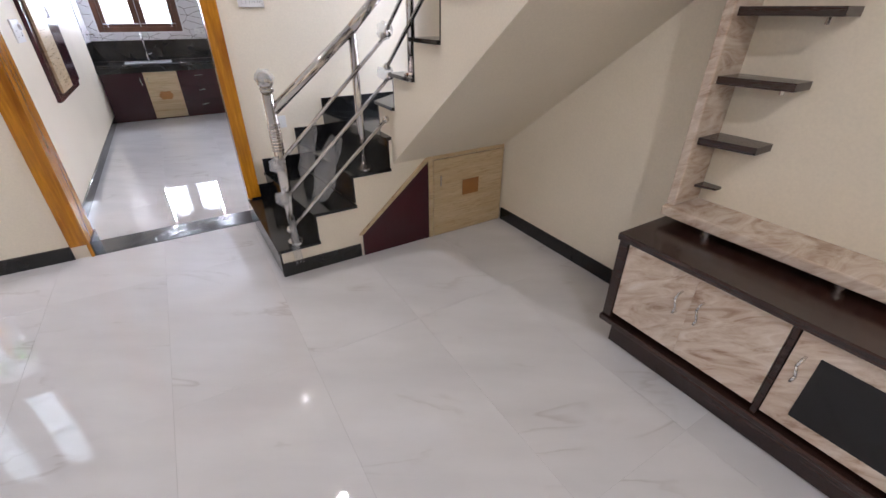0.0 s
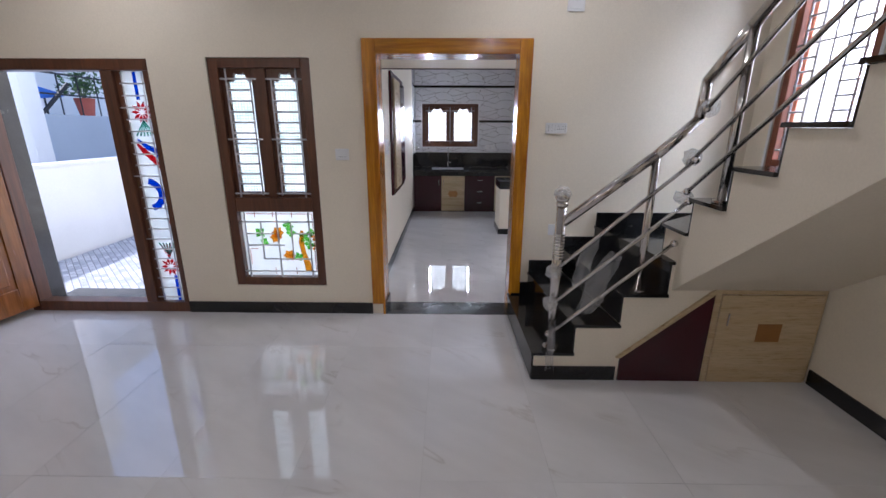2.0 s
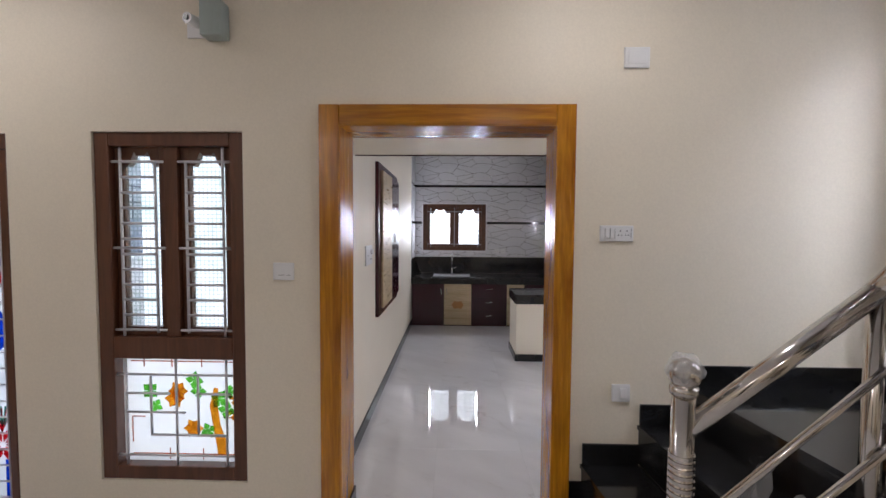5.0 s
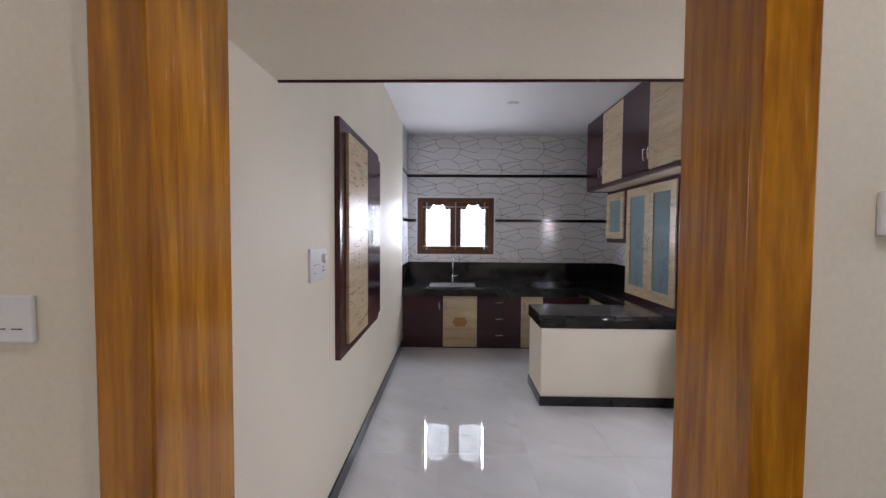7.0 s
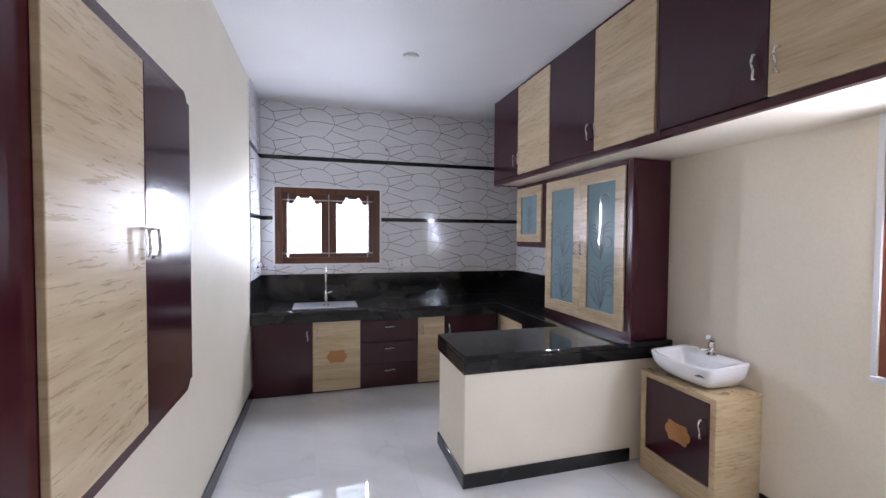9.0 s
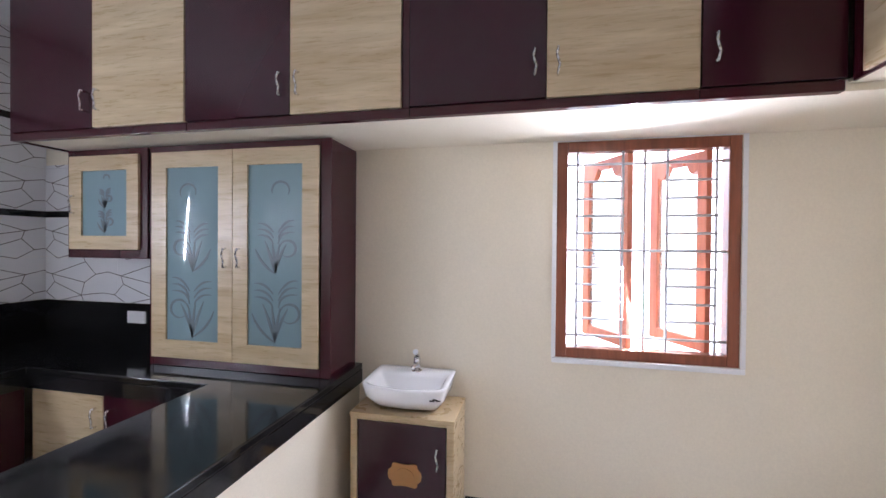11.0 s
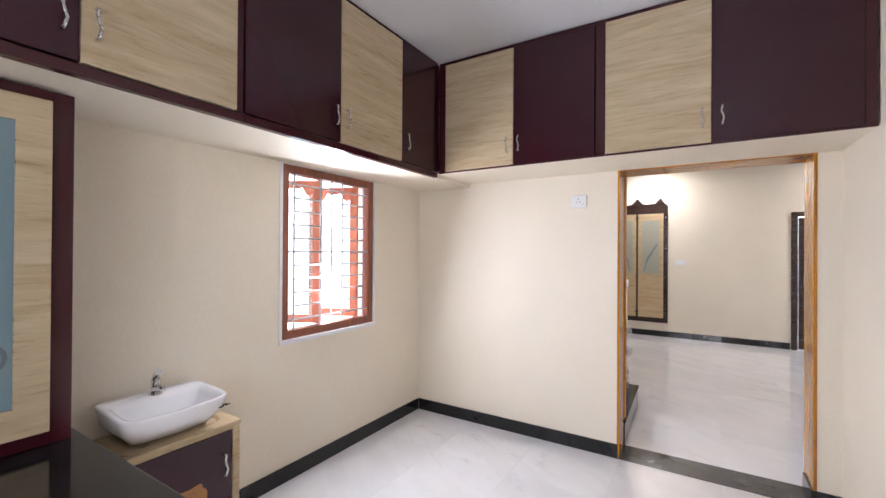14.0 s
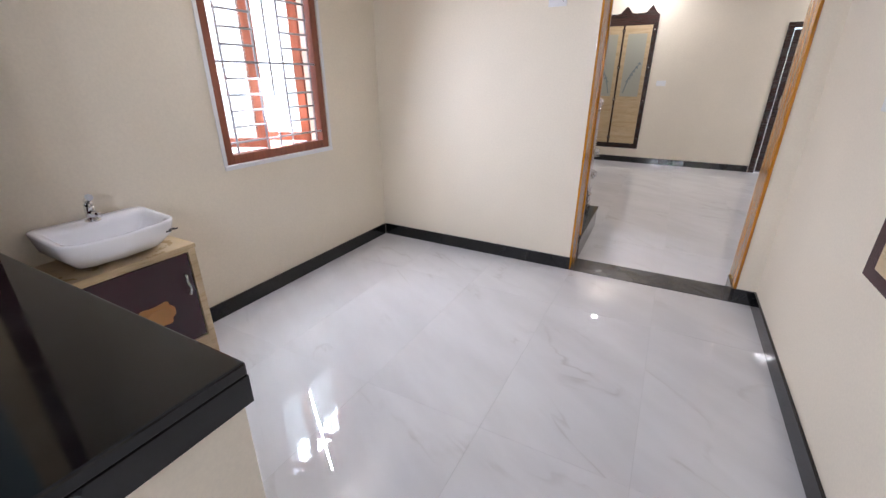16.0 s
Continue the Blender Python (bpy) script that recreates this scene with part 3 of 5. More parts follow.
def window_side(name, y0, y1, z0, z1, label, leaves, rows):
    """An open wooden window in the right-hand wall with an iron grill and shutters standing open outside."""
    w = thing(name, (XR + 0.05, (y0 + y1) / 2, z0), label, "window", kind="structure")
    a, b = XR + 0.004, XR + 0.075
    f = 0.055
    for v in ((y0, y0 + f, z0, z1), (y1 - f, y1, z0, z1), (y0 + f, y1 - f, z0, z0 + f), (y0 + f, y1 - f, z1 - f, z1)):
        part("window_frame", box(a, b, v[0], v[1], v[2], v[3], 0.005), REDWOOD, w)
    part("window_sill", box(XR - 0.012, XR + 0.003, y0 - 0.02, y1 + 0.02, z0 - 0.028, z0 - 0.002, 0.003), WHITE, w, "thin white plaster sill")
    d = a + 0.014
    mid = (y0 + y1) / 2
    n = rows
    zs = [z0 + 0.12 + (z1 - z0 - 0.24) * i / n for i in range(n + 1)]
    q = (y1 - y0) / 2
    cols = [(mid + 0.105, mid + q - 0.105), (mid - q + 0.105, mid - 0.105)]
    level = [(zs[0], y0 + 0.03, y1 - 0.03), (zs[-1], y0 + 0.03, y1 - 0.03), (zs[n // 2], y0 + 0.03, y1 - 0.03)]
    level += [(z, c[0] - 0.01, c[1] + 0.01) for z in zs[1:-1] for c in cols]
    bars_group(w, "y", d, y0, y1, z0, z1, level, [(u, z0 + 0.03, z1 - 0.03) for u in (cols[0][0], cols[0][1], cols[1][0], cols[1][1], mid)], 0.0065)
    part("rim", pierced("y", y0 - 0.022, y1 + 0.022, z0 - 0.001, z1 + 0.004, XR - 0.006, XR - 0.001, [(y0, y1, z0, z1)]), WHITE, w, "white plaster rim")
    for hinge, ang, width in leaves:
        bm = arched_sash("x", -0.017, 0.017, 0.0, width, z0 + f, z1 - f, 0.06, 0.06)
        pane_bm = box(0.04, width - 0.04, -0.003, 0.003, z0 + f + 0.04, z1 - f - 0.11)
        pull_bm = tube([(width - 0.03, -0.018, mid_z(z0, z1) - 0.06), (width - 0.03, -0.045, mid_z(z0, z1) - 0.045), (width - 0.03, -0.045, mid_z(z0, z1) + 0.045), (width - 0.03, -0.018, mid_z(z0, z1) + 0.06)], 0.006, 8)
        m = pose(XR + 0.058, hinge, 0, 0, 0, ang)
        for b_ in (bm, pane_bm, pull_bm):
            bmesh.ops.transform(b_, matrix=m, verts=b_.verts)
        s = part("shutter", bm, ORANGE, w, "orange-red shutter standing open outside")
        part("pane", pane_bm, PANE, s, "bright obscured glass")
        part("pull", pull_bm, STEEL, s, "small steel pull", True)
    return w


def mid_z(z0, z1):
    return z0 + (z1 - z0) * 0.44


window_side("window_3", 4.25, 5.115, 0.907, 2.04, "red-brown wooden kitchen window with grill and open shutters", ((4.742, 27, 0.40), (4.372, 25, 0.40)), 10)
window_side("window_4", 2.50, 3.15, 1.29, 2.86, "tall red-brown stair window with an iron grill", ((3.08, 47, 0.29),), 16)


# ---- entrance: open panelled door, frame and painted sidelight ----
ent = thing("door_2", (-3.3, 3.45, 0), "brown wooden entrance frame with a narrow painted sidelight", "door frame", kind="structure")
a, b = YL + 0.008, YL + 0.115
for v in ((-3.88, -3.80, 0.0, 2.035), (-2.857, -2.766, 0.09, 1.954), (-2.533, -2.49, 0.09, 1.954), (-3.80, -2.49, 1.955, 2.035), (-3.80, -2.49, 0.0, 0.089)):
    part("door_frame", box(v[0], v[1], a - 0.012, b, v[2], v[3], 0.006), BROWN, ent)
part("reveal_lining", box(-3.88, -3.803, b + 0.001, YK + 0.02, 0.0, 2.034, 0.002), THRESH, ent, "dark grey stone lining of the reveal")
part("sidelight_frame", box(-2.766, -2.735, a + 0.02, b, 0.09, 1.954, 0.003), BROWN, ent)
part("pane", box(-2.735, -2.533, a + 0.04, a + 0.046, 0.09, 1.954), MILKY, ent, "white glass painted with red and blue flowers")
bars_group(ent, "x", a + 0.012, 0, 0, 0, 0, [(0.13 + 0.0867 * i, -2.735 if i % 6 else -2.79, -2.525 if i % 6 else -2.505) for i in range(21)],
           [(u, 0.10, 1.945) for u in (-2.715, -2.56)], 0.005)
y0, y1 = a + 0.0365, a + 0.0385
bm = bmesh.new()
for cz in (1.66, 0.40):
    petals(bm, -2.625, cz, y1, 10, 0.015, 0.085, 0.014)
ribbon(bm, [(-2.71, 1.42), (-2.66, 1.36), (-2.60, 1.30), (-2.545, 1.22)], [0.01, 0.022, 0.022, 0.008], "y", y0, y1)
ribbon(bm, [(-2.56, 0.80), (-2.545, 0.72)], [0.012, 0.003], "y", y0, y1)
for i in range(5):
    ribbon(bm, [(-2.625, 0.47), (-2.68 + 0.028 * i, 0.60)], [0.002, 0.004], "y", y0, y1)
tagged(part("painted_motif", bm, GLASSRED, ent, "red flowers painted on glass"), kind="stuff")
bm = bmesh.new()
ribbon(bm, [(-2.635, 1.95), (-2.635, 1.75)], [0.013, 0.013], "y", y0 + 0.0004, y1)
ribbon(bm, [(-2.60, 0.32), (-2.60, 0.09)], [0.013, 0.013], "y", y0 + 0.0004, y1)
ribbon(bm, [(-2.70, 1.46), (-2.64, 1.40), (-2.58, 1.37), (-2.545, 1.30)], [0.004, 0.02, 0.02, 0.008], "y", y0 + 0.0004, y1)
ribbon(bm, arc(-2.70, 1.02, 0.11, -80, 80), [0.026] * 13, "y", y0 + 0.0004, y1)
tagged(part("painted_motif", bm, GLASSBLUE, ent, "blue strokes painted on glass"), kind="stuff")
bm = bmesh.new()
for i in range(6):
    ribbon(bm, [(-2.625, 1.60), (-2.70 + 0.03 * i, 1.48)], [0.003, 0.007], "y", y0 + 0.0008, y1)
    ribbon(bm, [(-2.62, 0.50), (-2.69 + 0.03 * i, 0.61)], [0.003, 0.007], "y", y0 + 0.0008, y1)
tagged(part("painted_motif", bm, GLASSTEAL, ent, "grey-green sprays painted on glass"), kind="stuff")


def door_leaf(name, w, h, material, label):
    """A panelled leaf, hinged at its origin and lying along +x."""
    d = thing(name, (0, 0, 0), label, "door")
    bm = bmesh.new()
    for v in ((0, 0.12, 0, h), (w - 0.12, w, 0, h), (0.12, w - 0.12, 0, 0.2), (0.12, w - 0.12, h - 0.13, h), (0.12, w - 0.12, 0.85, 0.99), (w / 2 - 0.05, w / 2 + 0.05, 0.2, 0.85), (w / 2 - 0.05, w / 2 + 0.05, 0.99, h - 0.13)):
        add_box(bm, v[0], v[1], -0.02, 0.02, v[2], v[3], 0.004)
    leaf = part("leaf", bm, material, d)
    for x0, x1 in ((0.12, w / 2 - 0.05), (w / 2 + 0.05, w - 0.12)):
        for z0, z1 in ((0.2, 0.85), (0.99, h - 0.13)):
            bm = box(x0, x1, -0.008, 0.008, z0, z1)
            add_box(bm, x0 + 0.04, x1 - 0.04, -0.017, 0.017, z0 + 0.04, z1 - 0.04, 0.008)
            part("panel", bm, material, leaf)
    for s in (-1, 1):
        part("handle", tube([(w - 0.06, s * 0.02, 0.98), (w - 0.06, s * 0.06, 0.98), (w - 0.06, s * 0.065, 1.13), (w - 0.06, s * 0.02, 1.13)], 0.009, 8), STEEL, leaf, "steel pull handle", True)
    return d


front = door_leaf("entrance_door", 0.93, 1.86, TEAKD, "varnished panelled teak entrance door standing open")
front.matrix_basis = pose(-3.80, 3.34, 0.06, 0, 0, -97)
inner = door_leaf("inner_door", 0.93, 2.02, WENGE, "dark brown panelled door standing shut")
inner.matrix_basis = pose(-2.435, -1.50, 0.01)
fr = thing("door_3", (-1.97, -1.5, 0), "dark brown wooden door frame in the hall wall", "door frame", kind="structure")
for v in ((-2.53, -2.45, 0, 2.12), (-1.49, -1.41, 0, 2.12), (-2.45, -1.49, 2.05, 2.12)):
    part("door_frame", box(v[0], v[1], YF - 0.06, YF + 0.02, v[2], v[3], 0.005), WENGE, fr)


# ---- stairs ----
st = thing("staircase", (1.2, 2.9, 0), "quarter-turn stair with black granite treads and cream plaster sides", "staircase", kind="structure")
RISE = 0.1965
flight1 = [((0.30, 0.28), (0.55, 0.44), 0.195), ((0.55, 0.44), (0.82, 0.72), 0.39), ((0.82, 0.72), (1.08, 0.96), 0.595)]
Y0, Y1 = 2.41, YL - 0.002
bodies = []
for (a0, b0), (a1, b1), z in flight1:
    bodies.append(prism([(a0, Y0), (a1, Y0), (b1, Y1), (b0, Y1)], "z", 0, z - 0.022))
bodies.append(prism([(1.08, Y0), (XR - 0.002, Y0), (XR - 0.002, Y1), (0.96, Y1)], "z", 0, 0.795 - 0.022))
bodies.append(prism([(1.10, 2.58), (XR - 0.002, Y1), (XR - 0.002, Y0), (1.10, Y0)], "z", 0.774, 0.99 - 0.022))


def soffit(y):
    return 0.615 + 0.765 * (2.41 - y)


ys = [2.58] + [2.335 - 0.27 * i for i in range(11)]
zt = [0.99 + 0.195 * i for i in range(11)]
for i in range(11):
    ya, yb = ys[i], ys[i + 1]
    lo_a = soffit(min(ya, 2.41))
    bodies.append(prism([(min(ya, 2.41), lo_a), (yb, soffit(yb)), (yb, zt[i] - 0.022), (min(ya, 2.41), zt[i] - 0.022)], "x", 1.10, XR - 0.002))
for bm in bodies:
    part("step_body", bm, CREAM, st)


def slab(pts, z, t=0.02):
    return prism(pts, "z", z - t, z)


for (a0, b0), (a1, b1), z in flight1:
    part("tread", slab([(a0 - 0.02, Y0 - 0.018), (a1 + 0.0, Y0 - 0.018), (b1, Y1), (b0 - 0.02, Y1)], z), GRANITE, st)
    part("riser", prism([(a0 - 0.012, Y0), (a0, Y0), (b0, Y1), (b0 - 0.012, Y1)], "z", z - 0.195 + (0.0 if z < 0.2 else 0.0), z - 0.021), GRANITE, st)
part("tread", slab([(1.06, Y0 - 0.0), (1.10, Y0), (1.10, 2.60), (XR - 0.002, Y1), (0.94, Y1)], 0.795), GRANITE, st)
part("riser", prism([(1.068, Y0), (1.08, Y0), (0.96, Y1), (0.948, Y1)], "z", 0.595, 0.774), GRANITE, st)
part("tread", slab([(1.08, 2.60), (XR - 0.002, Y1 - 0.001), (XR - 0.002, 2.33), (1.08, 2.335)], 0.99), GRANITE, st)
part("riser", prism([(1.10, 2.592), (1.10, 2.58), (XR - 0.002, Y1 - 0.02), (XR - 0.002, Y1 - 0.008)], "z", 0.795, 0.969), GRANITE, st)
for i in range(1, 11):
    part("tread", slab([(1.078, ys[i] + 0.02), (XR - 0.002, ys[i] + 0.02), (XR - 0.002, ys[i + 1]), (1.078, ys[i + 1])], zt[i]), GRANITE, st)
    part("riser", box(1.10, XR - 0.002, ys[i], ys[i] + 0.012, zt[i - 1], zt[i] - 0.021), GRANITE, st)
# stepped skirting on the walls beside the treads
for x0, x1, z in ((0.30, 0.44, 0.195), (0.44, 0.72, 0.39), (0.72, 0.96, 0.595), (0.96, XR - 0.02, 0.795)):
    part("wall_skirting", box(x0 - 0.012, x1 - 0.012, YL - 0.016, YL - 0.003, z, z + 0.108, 0.002), GRANITE, st)
part("base_skirting", box(0.29, 0.82, Y0 - 0.014, Y0 - 0.001, 0, 0.095, 0.002), GRANITE, st)

# cupboards below the stair
red = thing("understair_cupboard", (1.1, 2.40, 0), "maroon triangular cupboard panel under the stair", "cupboard")
part("panel", prism([(0.84, 0.0), (1.36, 0.0), (1.36, 0.60), (0.84, 0.17)], "y", Y0 - 0.014, Y0 - 0.002), MAROONED, red)
part("trim", prism([(0.815, 0.165), (0.84, 0.165), (1.362, 0.60), (1.362, 0.632)], "y", Y0 - 0.022, Y0 - 0.002), OAKV, red, "thin beige edging strip")
cup = thing("understair_cupboard", (1.7, 2.40, 0), "pale wooden cupboard door under the stair with taped handle", "cupboard")
part("door", box(1.40, 2.005, Y0 - 0.024, Y0 - 0.003, 0.003, 0.595, 0.003), OAKV, cup)
for v in ((1.362, 1.396, 0, 0.625), (2.008, 2.024, 0, 0.625), (1.396, 2.008, 0.60, 0.625)):
    part("frame", box(v[0], v[1], Y0 - 0.018, Y0 - 0.002, v[2], v[3], 0.002), OAKV, cup)
part("tape", box(1.645, 1.79, Y0 - 0.028, Y0 - 0.0245, 0.29, 0.41, 0.001), TAPEC, cup, "brown tape over the cut-out")
part("latch", tube([(1.455, Y0 - 0.026, 0.40), (1.455, Y0 - 0.03, 0.48)], 0.006, 8), STEEL, cup, "small steel latch")

# ---- railing ----
rail = thing("stair_railing", (0.42, 2.45, 0.195), "stainless steel stair railing with ball ends, partly wrapped in film", "railing")
RY, RX = 2.45, 1.15
part("handrail", tube([(0.425, RY, 1.02), (0.91, RY, 1.405), (1.125, RY + 0.02, 1.60), (1.145, RY + 0.03, 1.80), (RX, 2.20, 2.01), (RX, 0.55, 2.01 + 1.65 * 0.72)], 0.028, 16), STEEL, rail, smooth=True)
bm = add_tube(bmesh.new(), (0.41, RY, 0.21), (0.41, RY, 1.13), 0.03, 16)
add_ball(bm, (0.41, RY, 1.175), 0.043, 18)
add_tube(bm, (0.41, RY, 1.12), (0.41, RY, 1.14), 0.036, 16)
part("newel_post", bm, STEEL, rail, "upright post with a ball top", True)
part("base_flange", add_tube(bmesh.new(), (0.41, RY, 0.195), (0.41, RY, 0.215), 0.05, 16), STEEL, rail)
for i in range(9):
    part("ring", add_tube(bmesh.new(), (0.41, RY, 0.80 + 0.018 * i), (0.41, RY, 0.81 + 0.018 * i), 0.034, 14), STEEL, rail)
for x, y, z, top in ((0.915, RY, 0.597, 1.40), (RX, 2.19, 1.187, 2.0), (RX, 1.38, 1.77, 2.585)):
    part("post", add_tube(bmesh.new(), (x, y, z), (x, y, top), 0.022, 14), STEEL, rail, smooth=True)
    part("base_flange", add_tube(bmesh.new(), (x, y, z), (x, y, z + 0.014), 0.045, 14), STEEL, rail)
for z0, z1, x1 in ((0.75, 1.385, 1.12), (0.535, 1.155, 1.12), (0.335, 0.905, 1.075)):
    bm = add_tube(bmesh.new(), (0.38, RY - 0.035, z0 - 0.025), (x1, RY - 0.03, z1), 0.011, 10)
    add_ball(bm, (x1, RY - 0.03, z1), 0.022, 12)
    add_ball(bm, (0.385, RY - 0.035, z0 - 0.02), 0.024, 12)
    part("rod", bm, STEEL, rail, smooth=True)
for ys_, z0 in ((2.395, 1.655), (2.48, 1.365), (2.457, 1.205)):
    z1 = z0 + (ys_ - 0.6) * 0.745
    bm = add_tube(bmesh.new(), (RX - 0.03, ys_, z0), (RX - 0.03, 0.6, z1), 0.011, 10)
    add_ball(bm, (RX - 0.03, ys_, z0), 0.022, 12)
    part("rod", bm, STEEL, rail, smooth=True)


def hanging_film(pts, wide, seed):
    """A crumpled strip of film that hangs along points."""
    rnd = random.Random(seed)
    bm, rows_ = bmesh.new(), []
    for i, p in enumerate(pts):
        row = []
        for j in range(6):
            s = j / 5 - 0.5
            row.append(bm.verts.new((p[0] + s * wide[i] + rnd.uniform(-0.01, 0.01), p[1] + rnd.uniform(-0.03, 0.03), p[2] + rnd.uniform(-0.015, 0.015))))
        rows_.append(row)
    for a_, b_ in zip(rows_, rows_[1:]):
        for j in range(5):
            bm.faces.new((a_[j], a_[j + 1], b_[j + 1], b_[j]))
    return bm


for pts, wide, seed in (
        ([(0.62, 2.42, 0.93), (0.59, 2.42, 0.86), (0.56, 2.42, 0.78), (0.54, 2.42, 0.70), (0.53, 2.42, 0.64)], [0.05, 0.08, 0.10, 0.10, 0.05], 3),
        ([(0.74, 2.42, 0.84), (0.70, 2.42, 0.74), (0.66, 2.42, 0.64), (0.63, 2.42, 0.54), (0.58, 2.42, 0.45)], [0.06, 0.11, 0.13, 0.12, 0.10], 5),
        ([(0.40, 2.40, 0.40), (0.40, 2.39, 0.30), (0.39, 2.38, 0.18), (0.40, 2.385, 0.08)], [0.05, 0.05, 0.06, 0.04], 7)):
    part("film", hanging_film(pts, wide, seed), FILM, rail, "torn clear wrapping film", True)
for p in ((0.41, RY, 1.19), (1.145, 2.42, 1.66), (1.12, 2.46, 1.40), (1.12, 2.48, 1.17), (0.385, RY - 0.03, 0.73), (0.385, RY - 0.03, 0.52)):
    rnd = random.Random(p[2])
    bm = bmesh.new()
    bmesh.ops.create_icosphere(bm, subdivisions=2, radius=0.045, matrix=Matrix.Translation(p))
    for v in bm.verts:
        v.co += Vector((rnd.uniform(-1, 1), rnd.uniform(-1, 1), rnd.uniform(-1, 1))) * 0.012
    part("film", bm, FILM, rail, "crumpled clear film round a joint")


# ---- television unit on the right-hand wall ----
def s_handle():
    """A small waved pull, 0.1 m long, standing off a face towards -y."""
    return tube([(0, 0, -0.05), (0, -0.024, -0.048), (0.006, -0.027, -0.02), (-0.005, -0.027, 0.02), (0, -0.024, 0.048), (0, 0, 0.05)], 0.0055, 8)


HANDLE = {}


def handle(parent, x, y, z, face, turn=0):
    """face: the way the front looks, '-y' or '-x' or '+x'."""
    rz = {"-y": 0, "-x": -90, "+x": 90}[face]
    m = pose(x, y, z, 0, 0, rz) @ pose(0, 0, 0, 0, turn, 0)
    if "mesh" not in HANDLE:
        bm = s_handle()
        me = bpy.data.meshes.new("handle")
        for f in bm.faces:
            f.smooth = True
        bm.to_mesh(me)
        bm.free()
        me.materials.append(CHROME)
        HANDLE["mesh"] = me
    o = new("handle", HANDLE["mesh"])
    o.parent = parent
    o.matrix_basis = Matrix.Translation(-ORIGIN[parent]) @ m
    ORIGIN[o] = ORIGIN[parent]
    return o


tv = thing("television_cabinet", (1.8, 0.0, 0), "low dark wenge television cabinet with beige marble-patterned doors", "cabinet")
XT, ZT = 1.56, 0.625
part("plinth", box(XT + 0.05, XR - 0.002, -1.02, 0.93, 0, 0.14, 0.003), WENGE, tv)
part("bottom_board", box(XT - 0.012, XR - 0.002, -1.07, 0.972, 0.14, 0.17, 0.004), WENGE, tv)
part("top_board", box(XT - 0.012, XR - 0.002, -1.07, 0.972, 0.595, 0.63, 0.004), WENGE, tv)
for ya, yb in ((0.92, 0.965), (0.248, 0.268), (-0.43, -0.41), (-1.065, -1.02)):
    part("side_board", box(XT, XR - 0.002, ya, yb, 0.17, 0.595, 0.002), WENGE, tv)
part("back_board", box(XR - 0.02, XR - 0.003, -1.02, 0.92, 0.17, 0.595), WENGE, tv)
for ya, yb in ((0.5942, 0.915), (0.272, 0.5938), (-0.722, -0.434), (-1.015, -0.726)):
    d = part("door", box(XT + 0.004, XT + 0.024, ya, yb, 0.205, 0.588, 0.002), MARBLE, tv, "beige marble-patterned door")
    handle(d, XT + 0.004, (ya + 0.045) if ya in (0.5942, -0.722) else (yb - 0.045), 0.45, "-x")
flap = part("door", box(XT + 0.004, XT + 0.024, -0.405, 0.244, 0.2, 0.588, 0.002), MARBLE, tv, "beige flap with a black glass panel")
part("glass_panel", box(XT - 0.001, XT + 0.003, -0.33, 0.168, 0.258, 0.522, 0.001), BLACKGL, flap, "black glass panel")
handle(flap, XT + 0.004, 0.205, 0.45, "-x")

ledge = thing("marble_ledge", (1.9, 0, 0.63), "beige marble shelf raised on chrome studs, with a marble upright", "shelf")
part("slab", box(1.80, XR - 0.002, -1.0, 0.955, 0.668, 0.716, 0.008), MARBLE, ledge)
part("upright", box(1.83, XR - 0.002, 0.915, 0.955, 0.716, 2.2, 0.006), MARBLE, ledge, "beige marble upright strip")
part("back_panel", box(XR - 0.012, XR - 0.003, -1.0, 0.915, 0.716, 2.2), CREAM, ledge, "cream backing panel")
for y in (0.745, 0.265, -0.22, -0.70):
    bm = add_tube(bmesh.new(), (1.85, y, 0.63), (1.85, y, 0.667), 0.012, 14)
    add_tube(bm, (1.85, y, 0.645), (1.85, y, 0.656), 0.022, 14)
    part("stud", bm, CHROME, ledge, "chrome stud")
for z, ye in ((1.03, 0.70), (1.275, 0.655), (1.515, 0.60), (0.80, 0.83)):
    w_ = thing("wall_shelf", (1.93, 0.8, z), "small dark wenge shelf with a cut corner on the wall", "shelf", "shelves in the television niche")
    part("board", prism([(1.86 if z > 0.9 else 1.95, 0.913), (XR - 0.014, 0.913), (XR - 0.014, ye), (1.90 if z > 0.9 else 1.98, ye)], "z", z - 0.03 if z > 0.9 else z - 0.01, z), WENGE, w_)
    if z > 0.9:
        part("bracket", tube([(XR - 0.05, ye + 0.07, z - 0.031), (XR - 0.05, ye + 0.07, z - 0.055)], 0.01, 8), CHROME, w_, "small chrome support")


